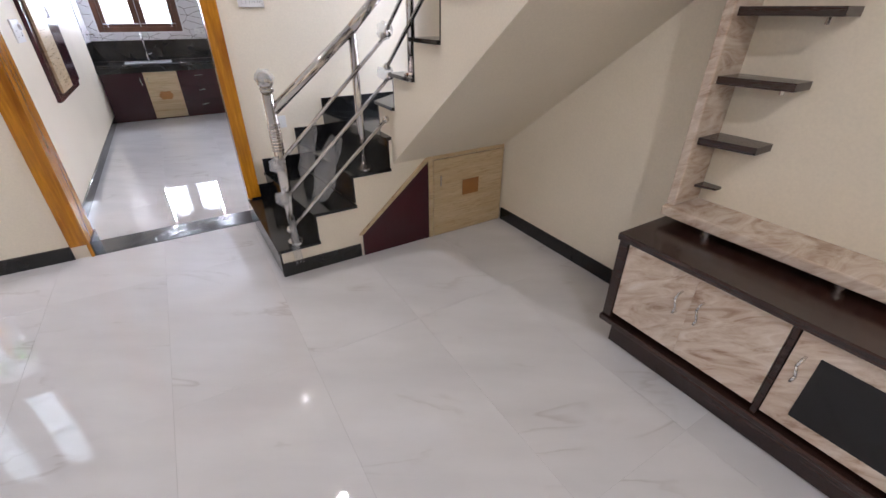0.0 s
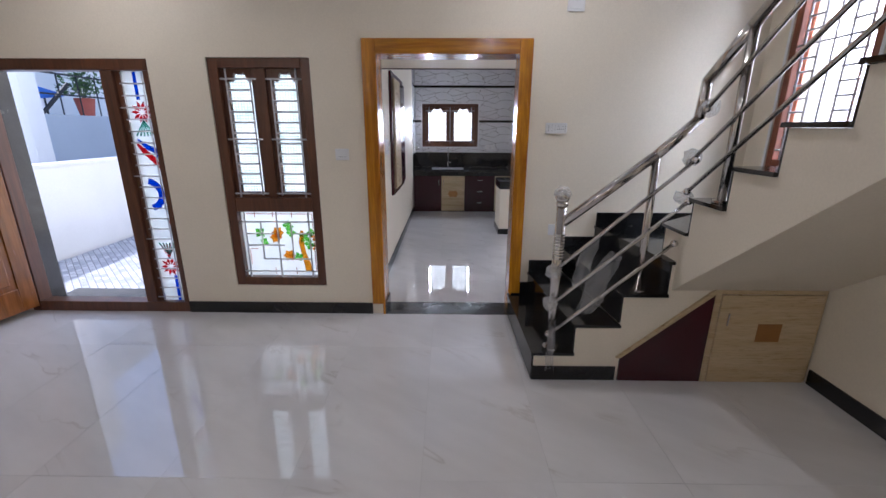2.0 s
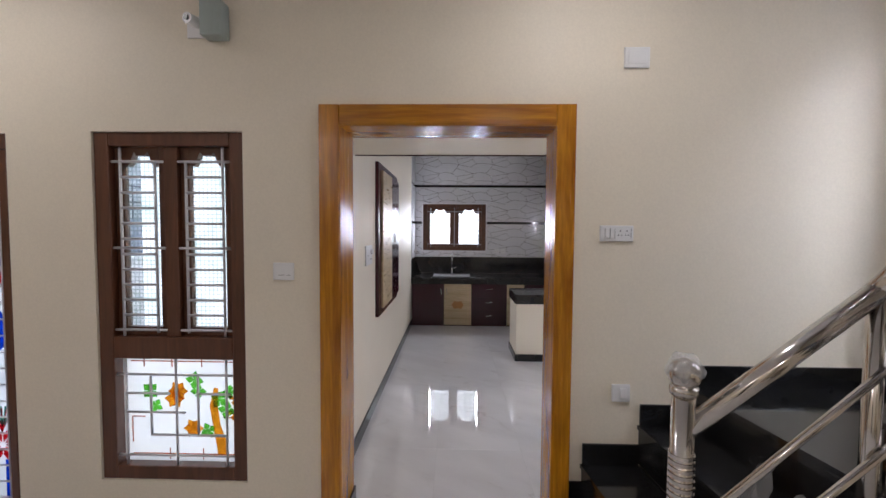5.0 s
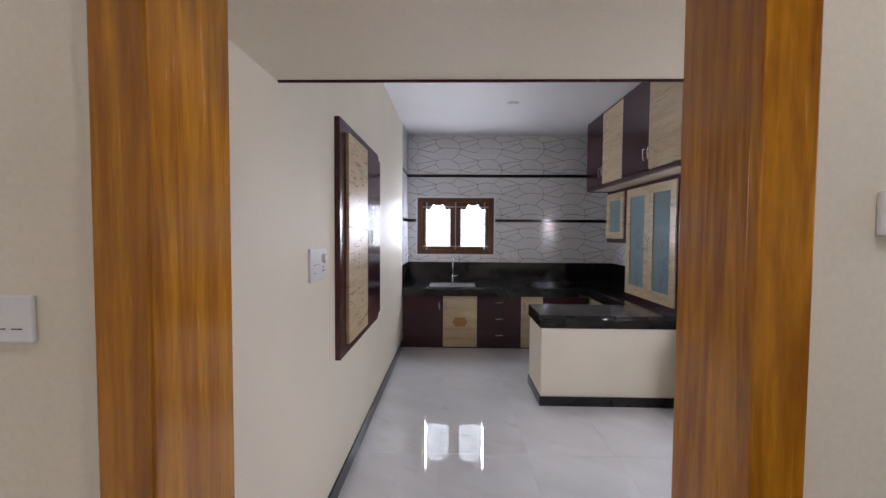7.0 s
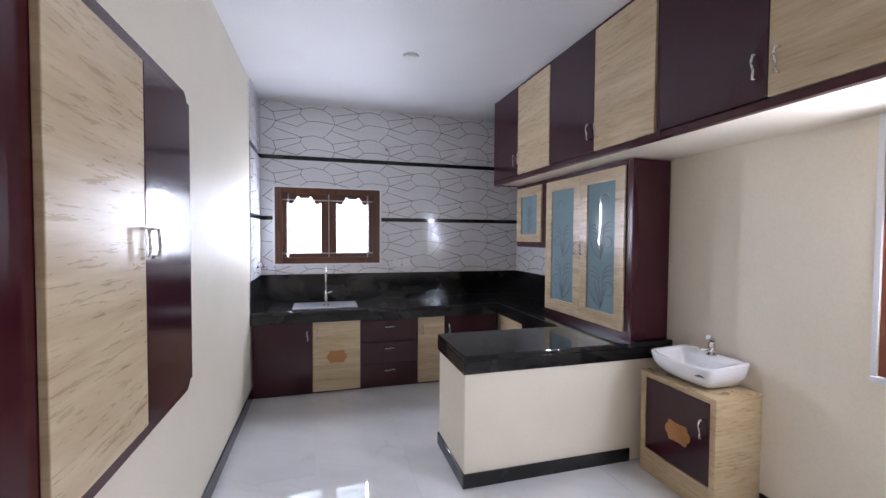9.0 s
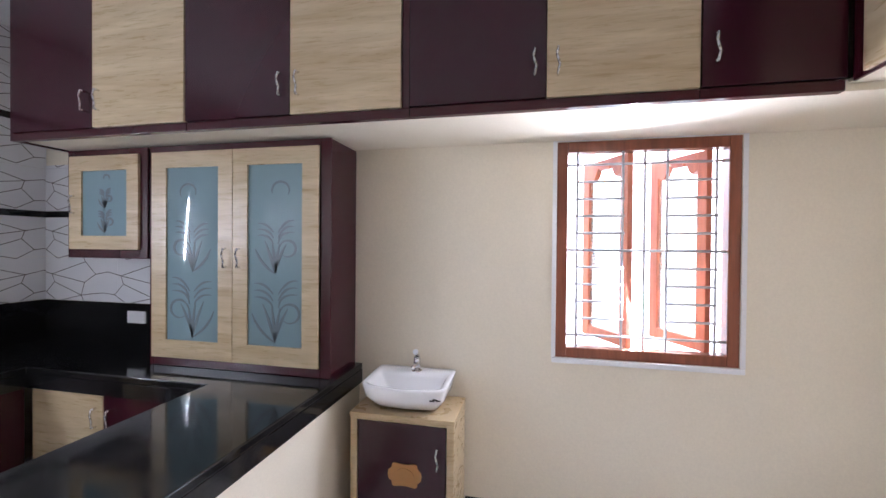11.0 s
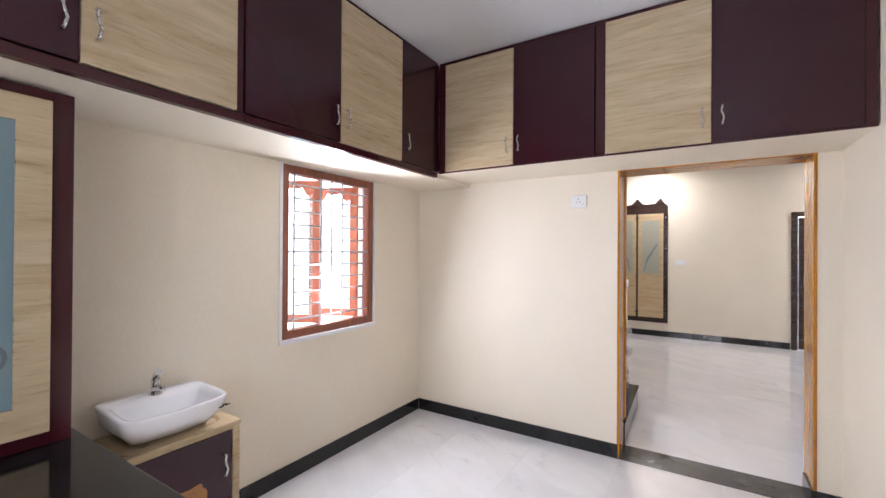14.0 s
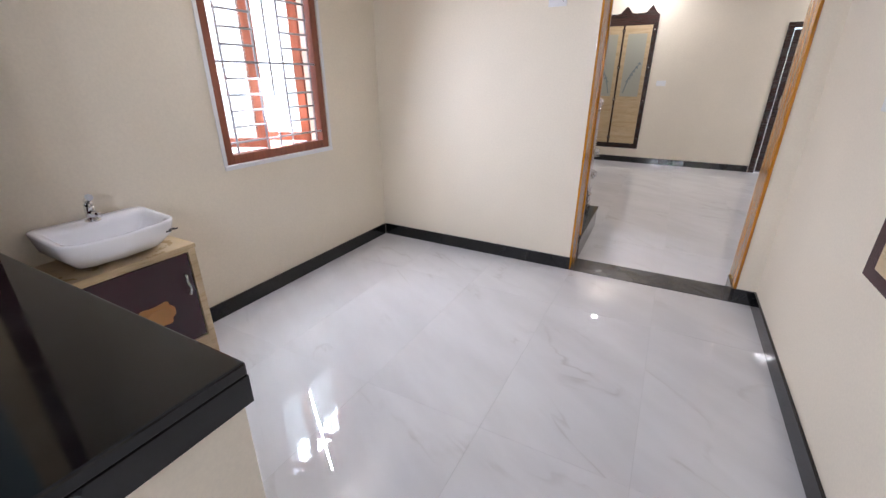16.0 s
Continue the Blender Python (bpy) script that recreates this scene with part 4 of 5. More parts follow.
# ---- switches and small wall fittings ----
def switch_board(name, face, u0, u1, z0, z1, d, label, keys=()):
    """A white plate on a wall; keys: (kind, centre share along it)."""
    s = 1 if face in ("-y", "-x") else -1
    t = 0.012
    def bx(a_, b_, c_, e_, d0, d1, bev=0.002):
        lo, hi = sorted((d - s * d0, d - s * d1))
        return box(*((a_, b_, lo, hi) if face in ("-y", "+y") else (lo, hi, a_, b_)), c_, e_, bev)
    mid = ((u0 + u1) / 2, d) if face in ("-y", "+y") else (d, (u0 + u1) / 2)
    o = thing(name, (*mid, z0), label, "switch" if "switch" in name else "socket")
    part("plate", bx(u0, u1, z0, z1, 0.0, t, 0.004), PLASTIC, o)
    for kind, c, zc, w_, h_ in keys:
        u, z = u0 + (u1 - u0) * c, z0 + (z1 - z0) * zc
        if kind == "key":
            part("rocker", bx(u - w_ / 2, u + w_ / 2, z - h_ / 2, z + h_ / 2, t, t + 0.004, 0.0015), PLASTIC, o)
        elif kind == "slot":
            part("slot", bx(u - w_ / 2, u + w_ / 2, z - h_ / 2, z + h_ / 2, t, t + 0.0015, 0), BLACK, o)
        else:
            part("regulator_knob", add_tube(bmesh.new(), *((p if face in ("-y", "+y") else (p[1], p[0], p[2])) for p in ((u, d - s * t, z), (u, d - s * (t + 0.018), z))), w_ / 2, 14), PLASTIC, o)
    return o


switch_board("switch_board", "-y", 0.489, 0.652, 1.513, 1.591, YL, "white modular switch plate beside the doorway",
             (("slot", 0.145, 0.5, 0.0012, 0.050), ("key", 0.22, 0.5, 0.020, 0.046), ("slot", 0.295, 0.5, 0.0012, 0.050), ("key", 0.37, 0.5, 0.020, 0.046), ("slot", 0.445, 0.5, 0.0012, 0.050), ("slot", 0.60, 0.66, 0.005, 0.006), ("slot", 0.555, 0.40, 0.004, 0.006), ("slot", 0.645, 0.40, 0.004, 0.006), ("slot", 0.80, 0.66, 0.005, 0.006), ("slot", 0.755, 0.40, 0.004, 0.006), ("slot", 0.845, 0.40, 0.004, 0.006), ("slot", 0.92, 0.5, 0.0012, 0.050)))
switch_board("switch_plate", "-y", -1.129, -1.024, 1.306, 1.394, YL, "blank white switch plate on the cream wall", (("slot", 0.4, 0.3, 0.03, 0.002), ("slot", 0.75, 0.3, 0.02, 0.002)))
switch_board("blank_socket_plate", "-y", 0.585, 0.707, 2.346, 2.444, YL, "blank white cover plate high on the wall", (("key", 0.5, 0.5, 0.085, 0.065),))
switch_board("lamp_socket_plate", "-y", 1.055, 1.176, 2.683, 2.788, YL, "white plate with a lamp holder high on the wall", (("knob", 0.5, 0.5, 0.03, 0), ("slot", 0.52, 0.5, 0.008, 0.02)))
switch_board("low_socket", "-y", 0.567, 0.657, 0.714, 0.803, YL, "white socket plate above the stair treads", (("key", 0.6, 0.5, 0.03, 0.05),))
switch_board("kitchen_socket", "+y", 0.508, 0.626, 1.817, 1.914, YK, "white power socket high on the kitchen wall",
             (("slot", 0.5, 0.70, 0.006, 0.008), ("slot", 0.40, 0.45, 0.005, 0.008), ("slot", 0.60, 0.45, 0.005, 0.008), ("key", 0.82, 0.5, 0.02, 0.045), ("slot", 0.2, 0.3, 0.008, 0.003)))
switch_board("kitchen_switch_board", "+x", 4.487, 4.727, 1.278, 1.434, XK, "white switch plate with regulator knob and socket",
             (("knob", 0.76, 0.66, 0.045, 0), ("slot", 0.72, 0.28, 0.005, 0.009), ("slot", 0.82, 0.28, 0.005, 0.009), ("slot", 0.77, 0.38, 0.007, 0.007),
              ("slot", 0.25, 0.5, 0.02, 0.003), ("slot", 0.45, 0.5, 0.02, 0.003), ("slot", 0.25, 0.25, 0.02, 0.003)))
switch_board("counter_socket", "-x", 7.43, 7.52, 0.88, 0.97, XR - 0.012, "white socket plate on the black splashback")
switch_board("far_switch_board", "+y", 0.0, 0.14, 1.27, 1.35, YF, "white switch plate on the far cream wall")

bell = thing("security_camera", (-1.41, 3.33, 2.48), "grey-green box with a small white camera high on the wall", "camera")
part("housing", box(-1.436, -1.332, YL - 0.085, YL - 0.001, 2.479, 2.648, 0.008), GREYPL, bell)
part("bracket_plate", box(-1.54, -1.436, YL - 0.012, YL - 0.001, 2.495, 2.60, 0.004), PLASTIC, bell)
bm = add_tube(bmesh.new(), (-1.485, YL - 0.01, 2.565), (-1.50, YL - 0.075, 2.562), 0.026, 14)
part("camera_body", bm, PLASTIC, bell, smooth=False)
part("lens", add_tube(bmesh.new(), (-1.50, YL - 0.074, 2.562), (-1.502, YL - 0.082, 2.5615), 0.014, 12), BLACK, bell)


# ---- ceiling lamps ----
def downlight(x, y, z, watts, lit, label):
    o = thing("ceiling_light", (x, y, z - 0.02), label, "lamp", "ceiling lights")
    bm = bmesh.new()
    bmesh.ops.create_cone(bm, cap_ends=True, segments=24, radius1=0.055, radius2=0.062, depth=0.014, matrix=Matrix.Translation((x, y, z - 0.008)))
    part("rim", bm, PLASTIC, o)
    part("lens", add_tube(bmesh.new(), (x, y, z - 0.0155), (x, y, z - 0.019), 0.04, 20), glow("lamp_lens_lit", (1, 0.96, 0.9), 6) if lit else PLASTIC, o)
    if lit:
        la = new("lamp_light", bpy.data.lights.new("lamp_light", "AREA"))
        la.data.shape, la.data.size, la.data.energy, la.data.color = "DISK", 0.09, watts, (1.0, 0.93, 0.82)
        la.matrix_world = look((x, y, z - 0.022), (x, y, 0))
    return o


# the pair at x = -2.6 is unseen, added to mirror the other two
for x, y, watts in ((0.39, 2.62, LAMP_NEAR), (0.45, -0.92, LAMP_FAR * 0.8), (-2.6, 2.62, LAMP_NEAR), (-2.6, -0.92, LAMP_FAR * 1.3)):
    downlight(x, y, ZL, watts, True, "small round lit ceiling lamp")
downlight(0.38, 7.12, ZK, 0, False, "small round unlit kitchen ceiling lamp")


# ---- kitchen: tiled walls ----
def tile_wall(name, axis, u0, u1, z0, z1, d0, d1, holes, label):
    """Glazed printed tiles, 0.6 by 0.3 m, each set off by a fine joint."""
    base = thing(name, ((u0 + u1) / 2, d0, z0) if axis == "x" else (d0, (u0 + u1) / 2, z0), label, "wall tiles", kind="structure")
    w, h, g = 0.6, 0.3, 0.0008
    zs = [z0]
    while zs[-1] < z1 - 0.01:
        zs.append(min(z1, zs[-1] + h))
    us = [u0]
    while us[-1] < u1 - 0.01:
        us.append(min(u1, us[-1] + w))
    for a_, b_ in zip(us, us[1:]):
        for c_, e_ in zip(zs, zs[1:]):
            cells = [(a_ + g, b_ - g, c_ + g, e_ - g)]
            for h0, h1, h2, h3 in holes:
                nxt = []
                for p, q, r, s in cells:
                    if q <= h0 or p >= h1 or s <= h2 or r >= h3:
                        nxt.append((p, q, r, s))
                        continue
                    if p < h0:
                        nxt.append((p, h0, r, s))
                    if q > h1:
                        nxt.append((h1, q, r, s))
                    if r < h2:
                        nxt.append((max(p, h0), min(q, h1), r, h2))
                    if s > h3:
                        nxt.append((max(p, h0), min(q, h1), h3, s))
                cells = nxt
            bm = bmesh.new()
            for p, q, r, s in cells:
                if q - p > 0.004 and s - r > 0.004:
                    add_box(bm, *((p, q, d0, d1) if axis == "x" else (d0, d1, p, q)), r, s)
            if bm.verts:
                part("tile", bm, WALLTILE, base)
            else:
                bm.free()
    return base


# one tile's print, in shares of its 0.6 by 0.3 m: open chains of points round the knot at (0, 0)
PRINT = (((0, 0), (0.184, 0.08), (0.358, 0.02), (0.52, -0.175), (1, 0)),
         ((0.358, 0.02), (0.505, 0.30), (0.568, 0.525), (0.968, 0.815), (1, 1)),
         ((0.505, 0.30), (1, 0)),
         ((0.52, 0.825), (0.568, 0.525), (0.92, 0.37), (1.09, 0.567), (0.968, 0.815)),
         ((1.09, 0.567), (1.24, 0.60), (1.42, 0.567), (1.568, 0.525)))


def tile_print(base, axis, u0, u1, z0, z1, d0, d1, knot_u, knot_z, holes):
    """The thin angular lines and small knots printed on a stretch of wall tiles."""
    ax = "y" if axis == "x" else "x"
    bm = bmesh.new()
    def inside(u, z):
        return u0 < u < u1 and z0 < z < z1 and not any(h[0] < u < h[1] and h[2] < z < h[3] for h in holes)
    for i in range(int((u0 - knot_u) // 0.6) - 2, int((u1 - knot_u) // 0.6) + 2):
        for j in range(int((z0 - knot_z) // 0.3) - 2, int((z1 - knot_z) // 0.3) + 2):
            ku, kz = knot_u + 0.6 * i, knot_z + 0.3 * j
            if inside(ku, kz):
                add_prism(bm, [(ku + 0.006 * math.cos(k * math.pi / 4), kz + 0.006 * math.sin(k * math.pi / 4)) for k in range(8)], ax, d0, d1)
            for chain in PRINT:
                pts = [(ku + 0.6 * a_, kz + 0.3 * b_) for a_, b_ in chain]
                for (a0, b0), (a1, b1) in zip(pts, pts[1:]):
                    steps = max(1, int(math.hypot(a1 - a0, b1 - b0) / 0.02))
                    run = [(a0 + (a1 - a0) * k / steps, b0 + (b1 - b0) * k / steps) for k in range(steps + 1)]
                    keep = [k for k in range(steps) if inside((run[k][0] + run[k + 1][0]) / 2, (run[k][1] + run[k + 1][1]) / 2)]
                    for _, grp in itertools.groupby(enumerate(keep), lambda q: q[1] - q[0]):
                        ks = [q[1] for q in grp]
                        ribbon(bm, [run[ks[0]], run[ks[-1] + 1]], [0.0024, 0.0024], ax, d0, d1)
    tagged(part("printed_lines", bm, TILEINK, base, "thin grey-brown printed lines"), kind="stuff")


TT_ = 0.008
bands = [(1.663, 1.706), (2.303, 2.346)]
wh = (-0.785, 0.355, 1.18, 2.03)
lay = [(1.086, 1.663, 1.566), (1.706, 2.303, 1.905), (2.346, ZK, 2.545)]
for i, (za, zb, knot) in enumerate(lay):
    tb = tile_wall("wall_tiles_back", "x", XK + 0.002, XR - 0.002, za, zb, YB - TT_, YB - 0.001, [wh], "white glazed tiles printed with thin angular lines")
    tile_print(tb, "x", XK + 0.009, XR - 0.009, za, zb, YB - TT_ - 0.0004, YB - TT_ + 0.0002, 0.71, knot, [wh])
    tb = tile_wall("wall_tiles_left", "y", 7.98, YB - TT_ - 0.001, za, zb, XK + 0.001, XK + TT_, [], "white glazed tiles printed with thin angular lines")
    tile_print(tb, "y", 7.98, YB - 0.009, za, zb, XK + TT_ - 0.0002, XK + TT_ + 0.0004, 8.1, knot, [])
    if i < 2:
        tb = tile_wall("wall_tiles_right", "y", 7.38, YB - TT_ - 0.001, za, min(zb, 2.03), XR - TT_, XR - 0.001, [], "white glazed tiles printed with thin angular lines")
        tile_print(tb, "y", 7.38, YB - 0.009, za, min(zb, 2.03), XR - TT_ - 0.0004, XR - TT_ + 0.0002, 7.95, knot, [])
for za, zb in bands:
    bm = pierced("x", XK + 0.002, XR - 0.002, za, zb, YB - 0.011, YB - 0.002, [(wh[0], wh[1], za, zb)] if zb < 2 else [])
    structure("trim_tile_band_back", bm, GRANITE, "narrow black border tile band", "tile band")
    structure("trim_tile_band_left", box(XK + 0.002, XK + 0.011, 7.98, YB - 0.012, za, zb), GRANITE, "narrow black border tile band", "tile band")
structure("trim_tile_band_right", box(XR - 0.011, XR - 0.002, 7.96, YB - 0.012, *bands[0]), GRANITE, "narrow black border tile band", "tile band")

# ---- counters ----
ZC = 0.80
bm = bmesh.new()
add_prism(bm, [(XK + 0.002, 7.95), (1.50, 7.95), (1.50, 6.79), (0.515, 6.79), (0.515, 6.205), (XR - 0.002, 6.205), (XR - 0.002, YB - 0.002), (XK + 0.002, YB - 0.002)], "z", ZC - 0.035, ZC)
bmesh.ops.recalc_face_normals(bm, faces=bm.faces)
top = thing("worktop", (0.6, 7.5, ZC - 0.035), "polished black granite worktop running round the kitchen", "worktop")
bmesh.ops.bevel(bm, geom=list(bm.edges), offset=0.006, segments=2, affect="EDGES", profile=0.5)
part("slab", bm, GRANITE, top)
for v in ((0.515, XR - 0.002, 6.205, 6.222), (0.515, 0.535, 6.222, 6.773), (0.515, 1.517, 6.773, 6.79), (XK + 0.002, 1.517, 7.95, 7.967), (1.50, 1.517, 6.79, 7.95)):
    part("edge_strip", box(*v, ZC - 0.112, ZC - 0.036, 0.001), GRANITE, top)
structure("splashback_back", box(XK + 0.002, XR - 0.002, YB - 0.016, YB - 0.002, ZC + 0.001, 1.085), GRANITE, "polished black granite splashback", "splashback")
structure("splashback_right", box(XR - 0.013, XR - 0.002, 7.38, YB - 0.018, ZC + 0.001, 1.085), GRANITE, "polished black granite splashback", "splashback")
structure("splashback_left", box(XK + 0.002, XK + 0.013, 7.96, YB - 0.018, ZC + 0.001, 1.085), GRANITE, "polished black granite splashback", "splashback")
structure("peninsula_wall", pierced("x", 0.528, XR - 0.002, 0, ZC - 0.036, 6.223, 6.772, []), CREAM, "cream plastered base of the kitchen peninsula", "counter base")

# sink and its tap
sink = thing("kitchen_sink", (-0.25, 8.2, ZC), "stainless steel sink set into the worktop", "sink")
bm = bmesh.new()
for v in ((-0.56, 0.05, 8.06, 8.09), (-0.56, 0.05, 8.39, 8.42), (-0.56, -0.53, 8.09, 8.39), (0.02, 0.05, 8.09, 8.39)):
    add_box(bm, *v, ZC + 0.001, ZC + 0.006, 0.001)
part("rim", bm, DULLSTEEL, sink)
part("bowl", box(-0.53, 0.02, 8.09, 8.39, ZC + 0.0005, ZC + 0.002), DULLSTEEL, sink, "dull steel bowl")
part("drain", add_tube(bmesh.new(), (-0.25, 8.24, ZC + 0.002), (-0.25, 8.24, ZC + 0.004), 0.035, 16), CHROME, sink)
tap = thing("sink_tap", (-0.25, 8.5, ZC), "tall chrome swan-neck tap behind the sink", "tap")
part("body", add_tube(bmesh.new(), (-0.25, 8.5, ZC), (-0.25, 8.5, ZC + 0.10), 0.022, 14), CHROME, tap)
part("spout", tube([(-0.25, 8.5, ZC + 0.1), (-0.25, 8.5, ZC + 0.33), (-0.25, 8.47, ZC + 0.37), (-0.25, 8.42, ZC + 0.38), (-0.25, 8.37, ZC + 0.35), (-0.25, 8.365, ZC + 0.30)], 0.011, 12), CHROME, tap, smooth=True)
part("lever", tube([(-0.25, 8.5, ZC + 0.08), (-0.18, 8.48, ZC + 0.11)], 0.007, 8), CHROME, tap)


def plaque(parent, face, u, z, w, h, d):
    """A carved tan ornament with a scalloped outline and a raised oval."""
    bm = bmesh.new()
    ax = "y" if face == "-y" else "x"
    n = 40
    out = []
    for i in range(n):
        t = 2 * math.pi * i / n
        c, s = math.cos(t), math.sin(t)
        k = 1 + 0.09 * math.cos(6 * t)
        out.append((u + w / 2 * k * math.copysign(abs(c) ** 0.6, c), z + h / 2 * k * math.copysign(abs(s) ** 0.6, s)))
    add_prism(bm, out, ax, d - 0.005, d)
    add_prism(bm, [(u + w * 0.30 * math.cos(2 * math.pi * i / 24), z + h * 0.30 * math.sin(2 * math.pi * i / 24)) for i in range(24)], ax, d - 0.009, d - 0.004)
    return part("carved_plaque", bm, TAN, parent, "tan carved ornament")


# base cabinets along the back
YC = 7.985
units = [(-0.90, -0.376, MAROON, "door"), (-0.376, 0.071, OAK, "door"), (0.071, 0.64, MAROON, "drawer"), (0.64, 0.923, OAK, "door"), (0.923, 1.515, MAROON, "door")]
for x0, x1, mt, kind in units:
    c = thing("base_cabinet", ((x0 + x1) / 2, 8.2, 0), "maroon kitchen base cabinet under the worktop" if mt is MAROON else "pale oak kitchen base cabinet under the worktop",
              "cabinet", "base cabinets along the back wall")
    part("body", box(x0 + 0.001, x1 - 0.001, YC + 0.022, YB - 0.02, 0.0, ZC - 0.114), MAROONED, c)
    if kind == "drawer":
        for i in range(3):
            z0 = 0.03 + 0.215 * i
            d = part("drawer", box(x0 + 0.003, x1 - 0.003, YC, YC + 0.02, z0, z0 + 0.21, 0.002), mt, c)
            handle(d, (x0 + x1) / 2, YC, z0 + 0.15, "-y", 90)
    else:
        d = part("door", box(x0 + 0.003, x1 - 0.003, YC, YC + 0.02, 0.02, ZC - 0.118, 0.002), mt, c)
        handle(d, x1 - 0.045 if x0 < -0.5 else x0 + 0.045, YC, 0.56, "-y")
        if abs(x0 + 0.376) < 0.01 or x0 > 0.9:
            plaque(d, "-y", (x0 + x1) / 2, 0.345, 0.17, 0.12, YC - 0.0005)
for y0, y1, mt in ((7.45, 7.945, OAK), (6.80, 7.45, MAROON)):
    c = thing("base_cabinet", (1.8, (y0 + y1) / 2, 0), "maroon kitchen base cabinet under the worktop" if mt is MAROON else "pale oak kitchen base cabinet under the worktop", "cabinet", "base cabinets along the right wall")
    part("body", box(1.542, XR - 0.02, y0 + 0.001, y1 - 0.001, 0.0, ZC - 0.114), MAROONED, c)
    d = part("door", box(1.52, 1.54, y0 + 0.003, y1 - 0.003, 0.02, ZC - 0.118, 0.002), mt, c)
    handle(d, 1.52, y0 + 0.05 if mt is OAK else y1 - 0.05, 0.56, "-x")


# ---- loft cabinets under the ceiling ----
LX, LY = 1.46, 4.175
structure("loft_slab_right", box(1.50, XR - 0.001, YK + 0.001, 8.02, 2.045, 2.085), CREAM, "cream plastered loft slab below the high cabinets", "loft slab")
structure("loft_slab_door", box(XK + 0.001, 1.499, YK + 0.001, LY - 0.0125, 2.074, 2.0855), CREAM, "cream plastered loft slab above the doorway", "loft slab")
Z0, Z1 = 2.035, ZK - 0.002


def loft_unit(axis, doors, stile_ends):
    """doors: (u0, u1, material, share along the door at which the handle sits or None)."""
    us = [v for d in doors for v in d[:2]] + [v for e in stile_ends for v in e]
    u0, u1 = min(us), max(us)
    mid = ((LX + XR) / 2, (u0 + u1) / 2, 2.086) if axis == "y" else ((u0 + u1) / 2, (YK + LY) / 2, 2.086)
    pale = sum(d[2] is OAK for d in doors)
    o = thing("loft_cabinet", mid, "high loft cabinet with maroon and pale oak doors" if pale else "narrow maroon loft cabinet door in the corner", "cabinet", "loft cabinets")
    def bx(a_, b_, d0, d1, c_, e_, bev=0.0):
        return box(*((LX + d0, LX + d1, a_, b_) if axis == "y" else (a_, b_, LY - d1, LY - d0)), c_, e_, bev)
    part("bottom_rail", bx(u0, u1, 0.0, 0.035 if axis == "y" else 0.012, Z0 if axis == "y" else 2.066, 2.0735 if axis == "y" else 2.0865, 0.002), MAROONED, o)
    part("top_rail", bx(u0, u1, 0.006, 0.035, Z1 - 0.025, Z1), MAROONED, o)
    part("carcass", bx(u0, u1, 0.036, 0.10, 2.09, Z1 - 0.001), MAROON, o)
    for a_, b_ in stile_ends:
        part("stile", bx(a_, b_, 0.0, 0.035, 2.074 if axis == "y" else 2.087, Z1 - 0.026, 0.001), MAROONED, o)
    for a_, b_, mt, h in doors:
        d = part("door", bx(a_ + 0.002, b_ - 0.002, -0.012, 0.008, 2.076, Z1 - 0.03, 0.002), mt, o, "pale oak door" if mt is OAK else "maroon door")
        if h is not None:
            u = a_ + (b_ - a_) * h
            if axis == "y":
                handle(d, LX - 0.012, u, 2.21, "-x")
            else:
                hb = handle(d, u, LY + 0.012, 2.21, "-y")
                hb.matrix_basis = Matrix.Translation(-ORIGIN[d]) @ pose(u, LY + 0.012, 2.21, 0, 0, 180)
    return o


loft_unit("y", [(7.43, 7.975, MAROON, 0.08), (6.875, 7.43, OAK, 0.92)], [(7.975, 7.985)])
loft_unit("y", [(6.31, 6.87, MAROON, 0.08), (5.785, 6.31, OAK, 0.92)], [(5.752, 5.782)])
loft_unit("y", [(5.19, 5.75, MAROON, 0.08), (4.645, 5.19, OAK, 0.92)], [])
loft_unit("y", [(4.195, 4.643, MAROON, 0.9)], [])
loft_unit("x", [(0.86, 1.40, OAK, 0.08), (0.33, 0.86, MAROON, 0.92)], [(1.402, 1.46), (0.275, 0.328)])
loft_unit("x", [(-0.268, 0.272, OAK, 0.08), (-0.86, -0.268, MAROON, 0.92)], [(-0.905, -0.862)])
structure("loft_end_panel", box(LX, XR - 0.002, 7.986, 8.0, 2.035, ZK - 0.002), MAROON, "maroon end panel of the high cabinets", "panel")


